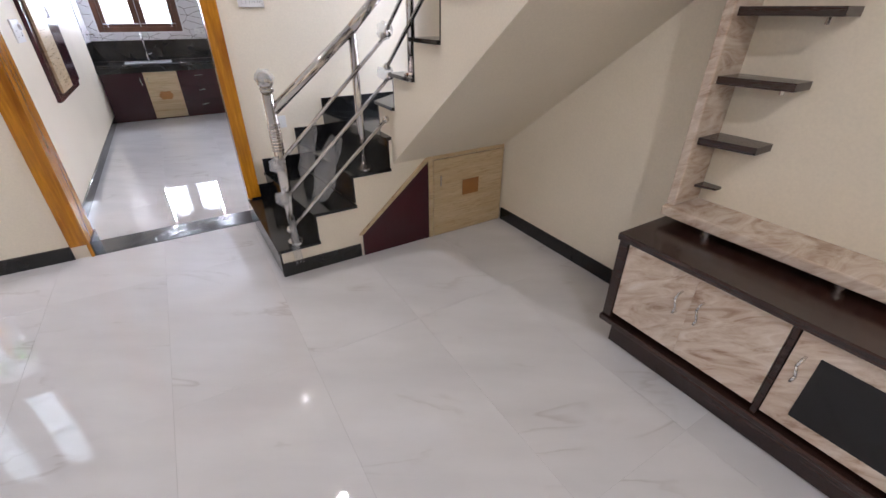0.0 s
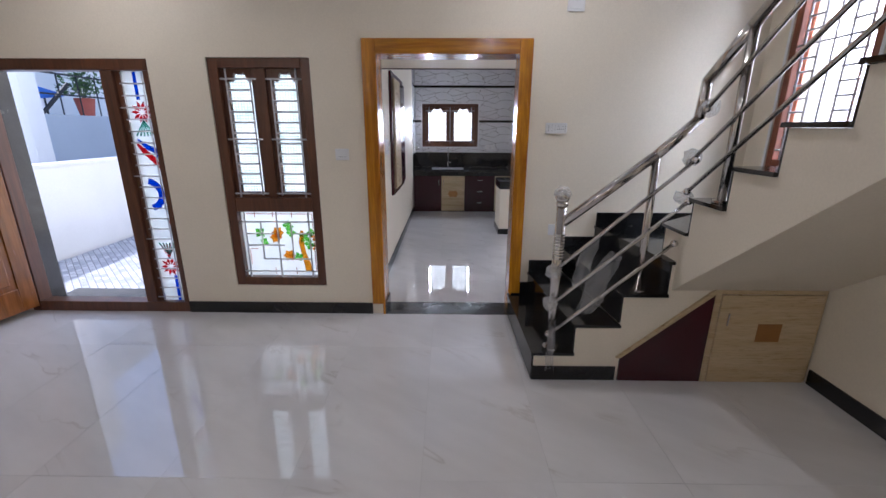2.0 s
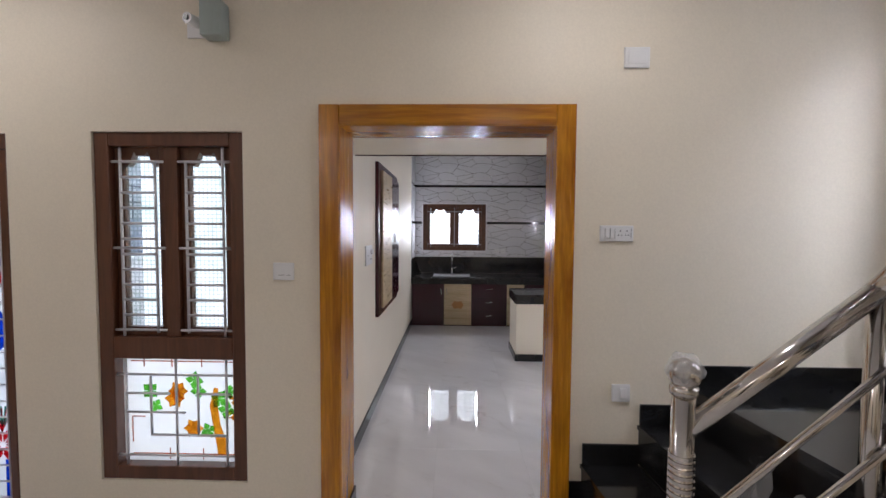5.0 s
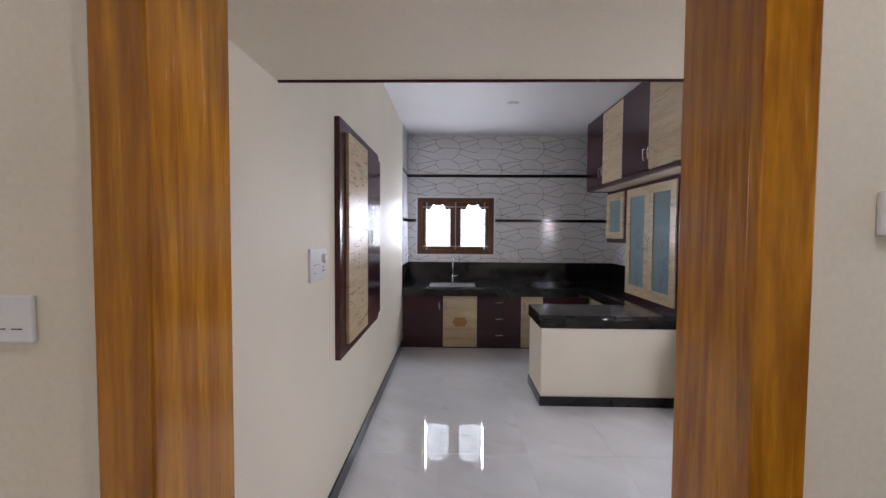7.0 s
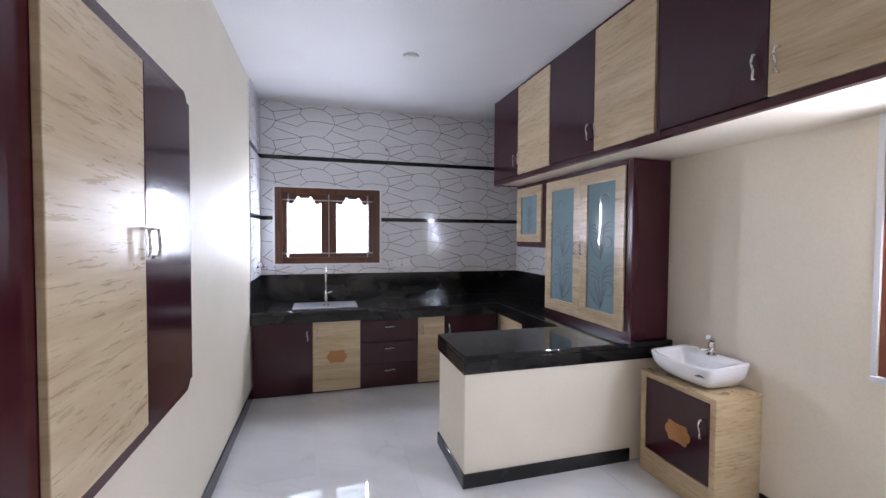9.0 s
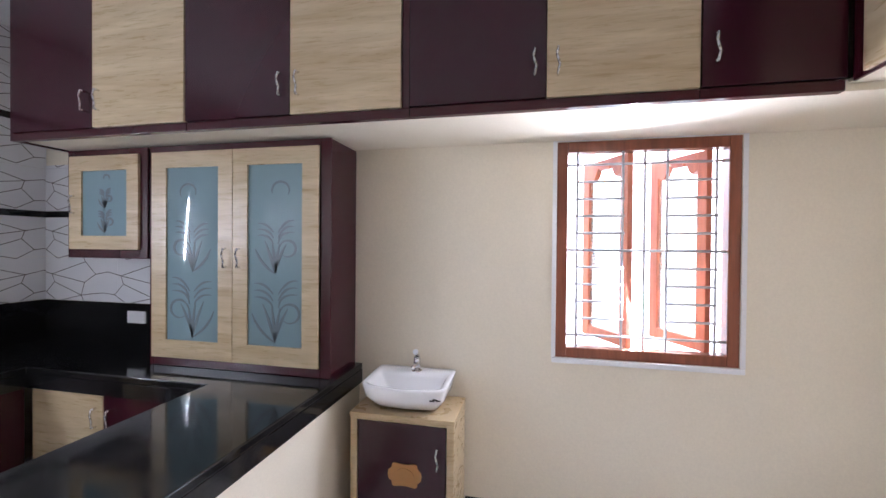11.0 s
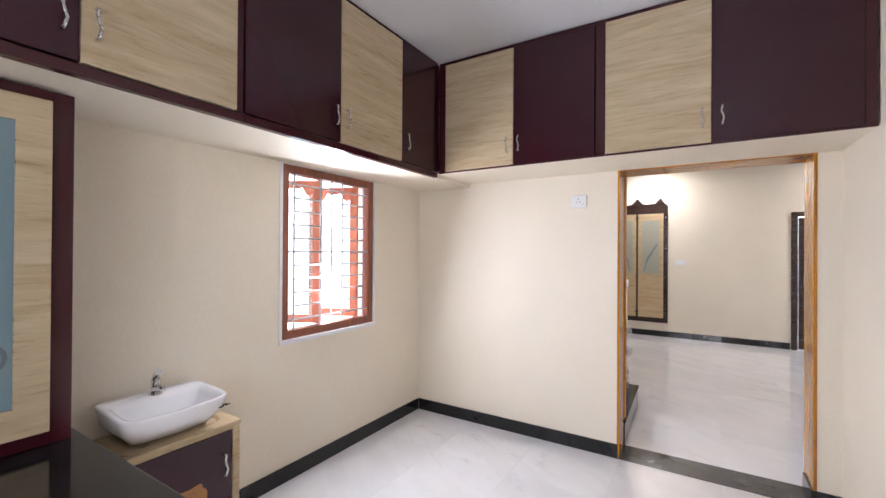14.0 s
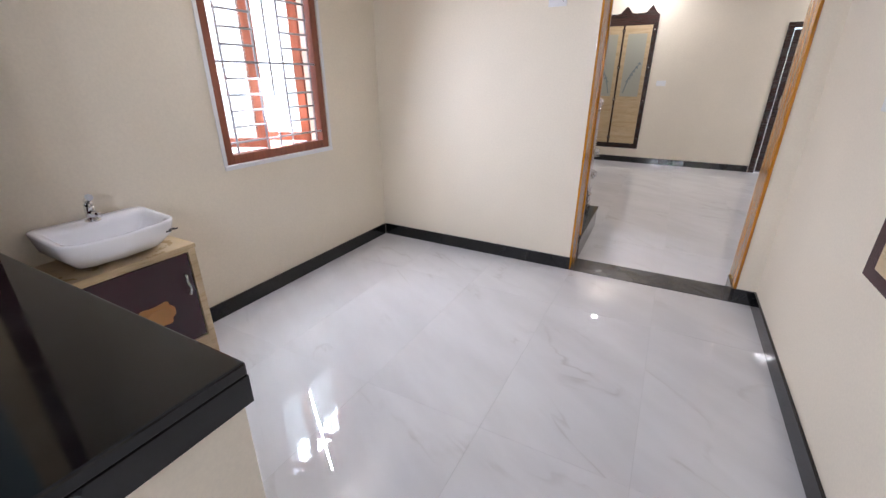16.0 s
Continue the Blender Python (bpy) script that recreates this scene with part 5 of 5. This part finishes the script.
# ---- glazed cupboards standing on the worktop ----
def motif(u, z, s, flip):
    """An etched spray: a fan of leaves, sweeping arcs, an open curl, and a smaller spray above."""
    bm = bmesh.new()
    k = -1 if flip else 1
    def st(p0, p1, p2, w):
        n = 9
        pts = []
        for i in range(n):
            t = i / (n - 1)
            pts.append(tuple((1 - t) ** 2 * a_ + 2 * t * (1 - t) * b_ + t * t * c_ for a_, b_, c_ in zip(p0, p1, p2)))
        ws = [0.95 * w * math.sin(math.pi * (0.10 + 0.85 * i / (n - 1))) + 0.0006 for i in range(n)]
        ribbon(bm, [(u + k * q_[0] * s * 1.12, z + q_[1] * s) for q_ in pts], ws, "x", XG - 0.0015, XG)
    def curl(cx, cz, r, a0, a1, w):
        pts = arc(cx, cz, r, a0, a1, 16)
        ws = [1.1 * w * math.sin(math.pi * (0.08 + 0.88 * i / 16)) + 0.0006 for i in range(17)]
        ribbon(bm, [(u + k * q_[0] * s * 1.12, z + q_[1] * s) for q_ in pts], ws, "x", XG - 0.0015, XG)
    for oz, q in ((0.0, 1.0), (0.40, 0.85)):
        def up(p):
            return (p[0] * q, oz + p[1] * q)
        for tip, bend in ((-0.02, 0.0), (0.03, 0.01), (0.075, 0.02), (-0.07, -0.02)):
            st(up((0.0, 0.0)), up((bend, 0.10)), up((tip, 0.20 + 0.02 * (tip < 0))), 0.008)
        st(up((0.0, 0.0)), up((-0.10, 0.06)), up((-0.135, 0.165)), 0.007)
        for k_ in range(3):
            st(up((0.02, 0.20 + 0.04 * k_)), up((0.03 + 0.02 * k_, 0.29 + 0.04 * k_)), up((0.13, 0.28 + 0.04 * k_)), 0.006)
            st(up((-0.01, 0.20 + 0.04 * k_)), up((-0.04 - 0.01 * k_, 0.27 + 0.04 * k_)), up((-0.12, 0.26 + 0.04 * k_)), 0.006)
        curl(0.085 * q, oz + 0.17 * q, 0.055 * q, 170, -130, 0.006)
    curl(0.03, 0.88, 0.05, 200, -30, 0.005)
    return bm


XG = 1.708


def glazed(name, y0, y1, z0, z1, doors, label):
    o = thing(name, (1.88, (y0 + y1) / 2, z0), label, "cupboard")
    f = 0.035
    part("side", box(1.725, XR - 0.014, y0, y0 + 0.02, z0, z1, 0.002), MAROON, o)
    part("side", box(1.725, XR - 0.014, y1 - 0.02, y1, z0, z1, 0.002), MAROON, o)
    part("back", box(XR - 0.026, XR - 0.014, y0 + 0.02, y1 - 0.02, z0, z1), MAROON, o)
    part("bottom", box(1.725, XR - 0.027, y0 + 0.02, y1 - 0.02, z0, z0 + 0.02), MAROON, o)
    part("top", box(1.725, XR - 0.027, y0 + 0.02, y1 - 0.02, z1 - 0.02, z1), MAROON, o)
    part("shelf", box(1.74, XR - 0.027, y0 + 0.02, y1 - 0.02, (z0 + z1) / 2, (z0 + z1) / 2 + 0.018), MAROON, o)
    for v in ((y0 - 0.004, y0 + f + 0.02, z0, z1 + 0.002), (y1 - 0.02, y1 + 0.004, z0, z1 + 0.002), (y0 + f + 0.02, y1 - 0.02, z1 - f, z1 + 0.002), (y0 + f + 0.02, y1 - 0.02, z0, z0 + f + 0.012)):
        part("front_frame", box(1.715, 1.7245, *v, 0.002), MAROONED, o)
    for a_, b_, g0, g1, h0, h1, hy in doors:
        d0, d1 = z0 + f + 0.016, z1 - f - 0.002
        bm = pierced("y", a_, b_, d0, d1, 1.698, 1.714, [(g0, g1, h0, h1)])
        d = part("door", bm, OAK, o, "pale oak framed glass door")
        part("pane", box(1.7085, 1.712, g0 - 0.004, g1 + 0.004, h0 - 0.004, h1 + 0.004), CABGLASS, d, "blue-grey frosted glass")
        tagged(part("etching", motif((g0 + g1) / 2, h0 + 0.02, (h1 - h0) * 0.95, hy > (g0 + g1) / 2), ETCH, d, "etched curling leaf pattern"), kind="stuff")
        handle(d, 1.698, hy, (d0 + d1) / 2 - 0.01, "-x")
    return o


glazed("glazed_cupboard", 6.246, 7.36, ZC + 0.001, 2.034, [(6.812, 7.335, 6.90, 7.24, 0.952, 1.91, 6.85), (6.306, 6.808, 6.397, 6.72, 0.952, 1.91, 6.765)],
       "maroon and pale oak cupboard with etched glass doors on the worktop")
glazed("small_wall_cupboard", 7.385, 7.955, 1.40, 2.034, [(7.43, 7.93, 7.51, 7.84, 1.53, 1.91, 7.89)], "small maroon wall cupboard with an etched glass door")


# ---- wall cupboard on the kitchen's left wall ----
wc = thing("wall_cupboard", (-0.88, 5.5, 0.775), "maroon framed wall cupboard with one oak and one dark door", "cupboard")
XF = XK + 0.001
def ch(y0, y1, z0, z1, c):
    return [(y0, z0 + 0), (y1 - c, z0), (y1, z0 + c), (y1, z1 - c), (y1 - c, z1), (y0, z1)]
part("frame", prism(ch(4.91, 6.10, 0.79, 2.15, 0.03), "x", XF, XF + 0.03), MAROONED, wc)
part("door", box(XF + 0.031, XF + 0.052, 5.03, 5.560, 0.85, 2.09, 0.003), OAK, wc, "pale oak door")
part("door", box(XF + 0.031, XF + 0.052, 5.564, 6.06, 0.85, 2.09, 0.003), MAROON, wc, "glossy dark maroon door")
for y in (5.52, 5.605):
    handle(wc, XF + 0.052, y, 1.475, "+x")


# ---- wash basin on its cabinet ----
van = thing("basin_cabinet", (1.87, 5.86, 0), "pale oak basin cabinet with a maroon door", "cabinet")
VX, VY0, VY1, VZ = 1.712, 5.595, 6.128, 0.65
part("top", box(VX - 0.006, XR - 0.002, VY0 - 0.004, VY1 + 0.004, VZ - 0.022, VZ, 0.003), OAKV, van)
for y0, y1 in ((VY0, VY0 + 0.035), (VY1 - 0.035, VY1)):
    part("side", box(VX, XR - 0.002, y0, y1, 0, VZ - 0.022, 0.002), OAKV, van)
part("base_rail", box(VX, XR - 0.004, VY0 + 0.035, VY1 - 0.035, 0, 0.15, 0.002), OAKV, van)
part("top_rail", box(VX, XR - 0.004, VY0 + 0.035, VY1 - 0.035, 0.615, VZ - 0.022), OAKV, van)
d = part("door", box(VX + 0.004, VX + 0.024, VY0 + 0.04, VY1 - 0.04, 0.155, 0.61, 0.002), MAROON, van, "maroon door")
plaque(d, "-x", 5.84, 0.36, 0.16, 0.115, VX + 0.0035)
handle(d, VX + 0.004, 5.675, 0.46, "-x")


def basin():
    """A rectangular porcelain bowl with a broad rim at the tap side."""
    o = thing("wash_basin", (1.86, 5.86, VZ), "white porcelain rectangular wash basin with chrome tap on cabinet", "basin")
    bm = bmesh.new()
    cx, cy = 1.862, 5.862
    n = 40
    def ring(hx, hy, z, sx=0.0, e=0.22):
        vs = []
        for i in range(n):
            t = 2 * math.pi * i / n
            c, s = math.cos(t), math.sin(t)
            px, py = math.copysign(abs(c) ** e, c), math.copysign(abs(s) ** e, s)
            bow = -0.028 * (1 - py * py) * (hx / 0.16) if px < -0.2 else 0.0
            lift = 0.016 * (px + 1) / 2 + 0.006 * py * py if z > VZ + 0.1 else 0.0
            vs.append(bm.verts.new((cx + 0.014 + sx + (hx - 0.014) * px + bow, cy + hy * py, z - 0.012 + lift)))
        return vs
    rings = [ring(0.095, 0.135, VZ + 0.012, 0.02), ring(0.122, 0.168, VZ + 0.03, 0.012), ring(0.158, 0.208, VZ + 0.085), ring(0.168, 0.222, VZ + 0.135), ring(0.168, 0.222, VZ + 0.145),
             ring(0.162, 0.216, VZ + 0.148), ring(0.115, 0.195, VZ + 0.143, -0.035), ring(0.105, 0.18, VZ + 0.12, -0.035), ring(0.08, 0.13, VZ + 0.05, -0.03), ring(0.05, 0.08, VZ + 0.035, -0.03)]
    bm.faces.new(rings[0][::-1])
    for a_, b_ in zip(rings, rings[1:]):
        for i in range(n):
            bm.faces.new((a_[i], a_[(i + 1) % n], b_[(i + 1) % n], b_[i]))
    bm.faces.new(rings[-1])
    body = part("bowl", bm, PORCELAIN, o, smooth=True)
    part("overflow_slot", box(1.945, 1.949, 5.835, 5.885, VZ + 0.105, VZ + 0.115, 0.0008), BLACK, body)
    bm = bmesh.new()
    for i, (y, z) in enumerate(((5.70, 0.745), (5.685, 0.752), (5.67, 0.748))):
        add_box(bm, VX - 0.0185, VX - 0.0165, y - 0.012, y + 0.012, z - 0.003, z + 0.003)
    part("maker_mark", bm, BLACK, o, "small dark printed mark")
    bm = add_tube(bmesh.new(), (1.975, 5.856, VZ + 0.146), (1.975, 5.856, VZ + 0.152), 0.03, 16)
    add_tube(bm, (1.975, 5.856, VZ + 0.15), (1.975, 5.856, VZ + 0.215), 0.02, 16)
    add_tube(bm, (1.975, 5.856, VZ + 0.19), (1.895, 5.856, VZ + 0.185), 0.013, 12, 0.011)
    t_ = part("tap", bm, CHROME, o, "chrome pillar tap", True)
    bm = add_tube(bmesh.new(), (1.975, 5.856, VZ + 0.216), (1.975, 5.856, VZ + 0.228), 0.018, 16)
    add_tube(bm, (1.985, 5.856, VZ + 0.235), (1.945, 5.856, VZ + 0.258), 0.012, 12, 0.016)
    part("knob", bm, CHROME, t_)


basin()


# ---- wall cupboard at the far end of the hall ----
nic = thing("hall_wall_cupboard", (0.75, -1.42, 0.25), "dark wood framed wall cupboard with carved top and painted glass doors", "cupboard")
yf = YF + 0.001
pts = [(0.26, 0.245), (1.24, 0.245), (1.24, 2.31), (1.19, 2.35), (1.12, 2.45), (1.04, 2.35), (0.90, 2.34), (0.84, 2.35), (0.75, 2.45), (0.66, 2.35), (0.60, 2.34), (0.46, 2.35), (0.38, 2.45), (0.31, 2.35), (0.26, 2.31)]
part("frame", prism(pts, "y", yf, yf + 0.03), WENGE, nic)
for x0, x1 in ((0.33, 0.735), (0.765, 1.17)):
    d = part("door", pierced("x", x0, x1, 0.33, 2.17, yf + 0.031, yf + 0.045, [(x0 + 0.06, x1 - 0.06, 1.10, 2.05)]), OAKV, nic, "pale oak door")
    part("pane", box(x0 + 0.055, x1 - 0.055, yf + 0.032, yf + 0.038, 1.095, 2.055), HALLGLASS, d, "painted frosted glass")
    bm = bmesh.new()
    s = 1 if x0 > 0.5 else -1
    m_ = (x0 + x1) / 2
    ribbon(bm, [(m_ - 0.1 * s, 1.15), (m_ - 0.04 * s, 1.4), (m_ + 0.05 * s, 1.55), (m_ + 0.11 * s, 1.62)], [0.008, 0.006, 0.005, 0.003], "y", yf + 0.0385, yf + 0.04)
    for i in range(6):
        petals(bm, m_ - 0.06 * s + 0.03 * i * s, 1.33 + 0.055 * i, yf + 0.0402, 4, 0, 0.03, 0.01, i)
    tagged(part("painted_spray", bm, ETCH, d, "dark flower spray on glass"), kind="stuff")
bm = bmesh.new()
for x in (0.295, 0.75, 1.205):
    add_box(bm, x - 0.014, x + 0.014, yf + 0.031, yf + 0.05, 0.30, 2.2, 0.004)
part("batten", bm, WENGE, nic)
for x in (0.295, 0.75, 1.205):
    for z in (0.42, 1.05, 1.55, 2.1):
        part("boss", box(x - 0.024, x + 0.024, yf + 0.0505, yf + 0.060, z - 0.024, z + 0.024, 0.006), WENGE, nic)
        part("stud", add_tube(bmesh.new(), (x, yf + 0.0602, z), (x, yf + 0.066, z), 0.010, 10), CHROME, nic)


# ---- outside ----
structure("ground", box(-60, 60, -60, 90, -0.35, -0.16), paint("dusty_ground", (0.22, 0.19, 0.16), 0.9), "pale dusty ground round the house", "ground")
structure("pavement_porch", box(-5.2, -1.15, 3.61, 9.5, -0.16, -0.10), PAVER, "grey and blue patterned paver porch", "pavement")
structure("porch_step", box(-4.0, -2.4, 3.606, 3.95, -0.10, -0.02, 0.004), THRESH, "grey granite step outside the door", "step")
bw = thing("boundary_wall", (-5.3, 6.5, -0.16), "white plastered low boundary wall beside the porch", "wall")
part("wall", box(-5.42, -5.25, 3.2, 13.0, -0.16, 1.06), OUTER, bw)
part("coping", box(-5.45, -5.22, 3.2, 13.0, 1.06, 1.11, 0.01), OUTER, bw)
nb = thing("neighbour_house", (-9, 8, -0.16), "white neighbouring house with grey-blue terrace wall and railing", "house")
part("wall", box(-10.8, -8.4, 4.5, 8.75, -0.16, 6.0), OUTER, nb, "white house wall")
part("column", box(-8.39, -8.2, 8.0, 8.2, -0.16, 6.0, 0.02), OUTER, nb)
part("terrace_wall", box(-9.5, -8.45, 8.76, 16.0, -0.16, 1.8), GREYOUT, nb, "grey-blue terrace wall")
part("upper_wall", box(-16, -12, 8.0, 20.0, -0.16, 7.0), OUTER, nb, "white upper house wall")
for i in range(14):
    part("post", box(-8.59, -8.57, 8.9 + 0.5 * i, 8.92 + 0.5 * i, 1.8, 2.65), IRON, nb)
for z in (2.2, 2.62):
    part("rail", box(-8.6, -8.56, 8.9, 15.5, z, z + 0.035), IRON, nb)
part("stair_string", prism([(9.0, 1.8), (9.09, 1.8), (9.85, 2.45), (9.8, 2.5)], "x", -8.75, -8.7), IRON, nb)
aw = thing("blue_awning", (-9.1, 9.3, 1.8), "blue tarpaulin awning over the neighbour's terrace", "awning")
bm = prism([(8.8, 2.22), (9.25, 2.13), (9.75, 2.2), (9.8, 2.24), (8.8, 2.44)], "x", -9.4, -8.8)
part("sheet", bm, TARP, aw)
part("pole", add_tube(bmesh.new(), (-9.2, 9.7, 1.8), (-9.2, 9.7, 2.22), 0.02, 10), IRON, aw)
part("pole", add_tube(bmesh.new(), (-9.2, 8.95, 1.8), (-9.2, 8.95, 2.3), 0.02, 10), IRON, aw)
pot = thing("potted_plant", (-8.9, 10.4, 1.8), "leafy plant in a red pot on the terrace wall", "plant")
part("pot", add_tube(bmesh.new(), (-8.9, 10.4, 1.8), (-8.9, 10.4, 2.2), 0.14, 18, 0.21), TERRA, pot)
rnd = random.Random(4)
bm = bmesh.new()
for i in range(380):
    t, p_, r_ = rnd.uniform(0, 6.28), rnd.uniform(-0.2, 1.5), rnd.uniform(0.1, 0.5)
    c = Vector((-8.9 + r_ * math.cos(t) * math.cos(p_), 10.4 + r_ * math.sin(t) * math.cos(p_), 2.35 + r_ * 1.3 * math.sin(p_)))
    a_, b_ = Vector((rnd.uniform(-1, 1), rnd.uniform(-1, 1), rnd.uniform(-0.6, 1))).normalized() * 0.07, Vector((rnd.uniform(-1, 1), rnd.uniform(-1, 1), rnd.uniform(-1, 1))).normalized() * 0.03
    bm.faces.new([bm.verts.new(c - a_), bm.verts.new(c + b_), bm.verts.new(c + a_), bm.verts.new(c - b_)])
part("leaves", bm, LEAF, pot)
for i in range(6):
    part("stem", add_tube(bmesh.new(), (-8.9, 10.4, 2.15), (-8.9 + 0.2 * math.cos(i), 10.4 + 0.2 * math.sin(i), 2.75), 0.015, 6, 0.006), LEAF, pot)

# unseen wall, added to stop the rear backdrop's light reaching the porch
structure("wall_rear_yard", box(-1.36, -1.2, 8.86, 11.0, -0.16, 4.6), OUTER, "plain white unseen wall added to keep the rear glow off the porch", "wall")
# bright overcast distance beyond the windows
for name, (x0, x1, y0, y1, z0, z1, top), k, tone in (
        ("side", (4.2, 4.25, 3.4, 6.6, -0.16, 2.1, 6.0), GLOW_SIDE, (0.99, 0.965, 0.985)), ("stair", (4.2, 4.25, 0.0, 3.38, -0.16, 4.1, 7.0), GLOW_STAIR, (0.92, 0.97, 1.0)),
        ("porch", (-4.2, -1.16, 6.5, 6.55, -0.1, 2.9, 7.0), GLOW_PORCH, (0.97, 0.985, 1.0)), ("back", (-1.2, 2.4, 10.6, 10.65, -0.16, 3.0, 6.5), GLOW_BACK, (0.99, 0.965, 0.985))):
    structure("backdrop_" + name, box(x0, x1, y0, y1, z0, z1 - 0.002), glow("bright_distance_" + name, tone, k[0]), "bright hazy distance beyond the window", "backdrop")
    structure("backdrop_sky_" + name, box(x0, x1, y0, y1, z1, top), glow("bright_sky_" + name, tone, k[1]), "bright white sky beyond the window", "backdrop")

# fittings on the tiled walls
switch_board("junction_plate", "-y", 1.24, 1.36, 2.44, 2.53, YB - 0.008, "blank white cover plate on the printed wall tiles", (("key", 0.5, 0.5, 0.09, 0.06),))
for u in (0.49, 0.60):
    switch_board("worktop_socket", "-y", u, u + 0.085, 1.15, 1.235, YB - 0.008, "white power socket on the tiles above the worktop",
                 (("slot", 0.5, 0.70, 0.005, 0.006), ("slot", 0.36, 0.42, 0.004, 0.006), ("slot", 0.64, 0.42, 0.004, 0.006)))
stub = thing("pipe_stub", (0.42, YB - 0.01, 2.48), "capped chrome pipe stub in the tiled wall", "pipe")
part("flange", add_tube(bmesh.new(), (0.42, YB - 0.0085, 2.48), (0.42, YB - 0.013, 2.48), 0.028, 16), CHROME, stub)
part("pipe", add_tube(bmesh.new(), (0.42, YB - 0.013, 2.48), (0.42, YB - 0.05, 2.48), 0.013, 12), CHROME, stub)
bib = thing("bib_tap", (XK + 0.01, 8.30, 1.17), "small chrome tap on the tiled side wall", "tap")
part("flange", add_tube(bmesh.new(), (XK + 0.0085, 8.30, 1.19), (XK + 0.014, 8.30, 1.19), 0.026, 16), CHROME, bib)
part("spout", tube([(XK + 0.014, 8.30, 1.19), (XK + 0.085, 8.30, 1.19), (XK + 0.10, 8.30, 1.165)], 0.011, 10), CHROME, bib, smooth=True)
part("knob", add_tube(bmesh.new(), (XK + 0.06, 8.30, 1.195), (XK + 0.06, 8.30, 1.225), 0.012, 12), CHROME, bib)

# small socket low on the wall beside the glazed cupboard
switch_board("wall_socket", "-x", 7.735, 7.88, 0.955, 1.035, XR - 0.013, "small white wall socket above the black worktop", [])

# ---- floors ----
tiled_floor("floor_hall", XW - 0.01, XR + 0.01, YF, YL + 0.02, -0.365, 0.39, "polished white marble-look tiled hall floor")
tiled_floor("floor_kitchen", XK - 0.01, XR + 0.01, YL + 0.021, YB, 0.265, 4.2, "polished white marble-look tiled kitchen floor")
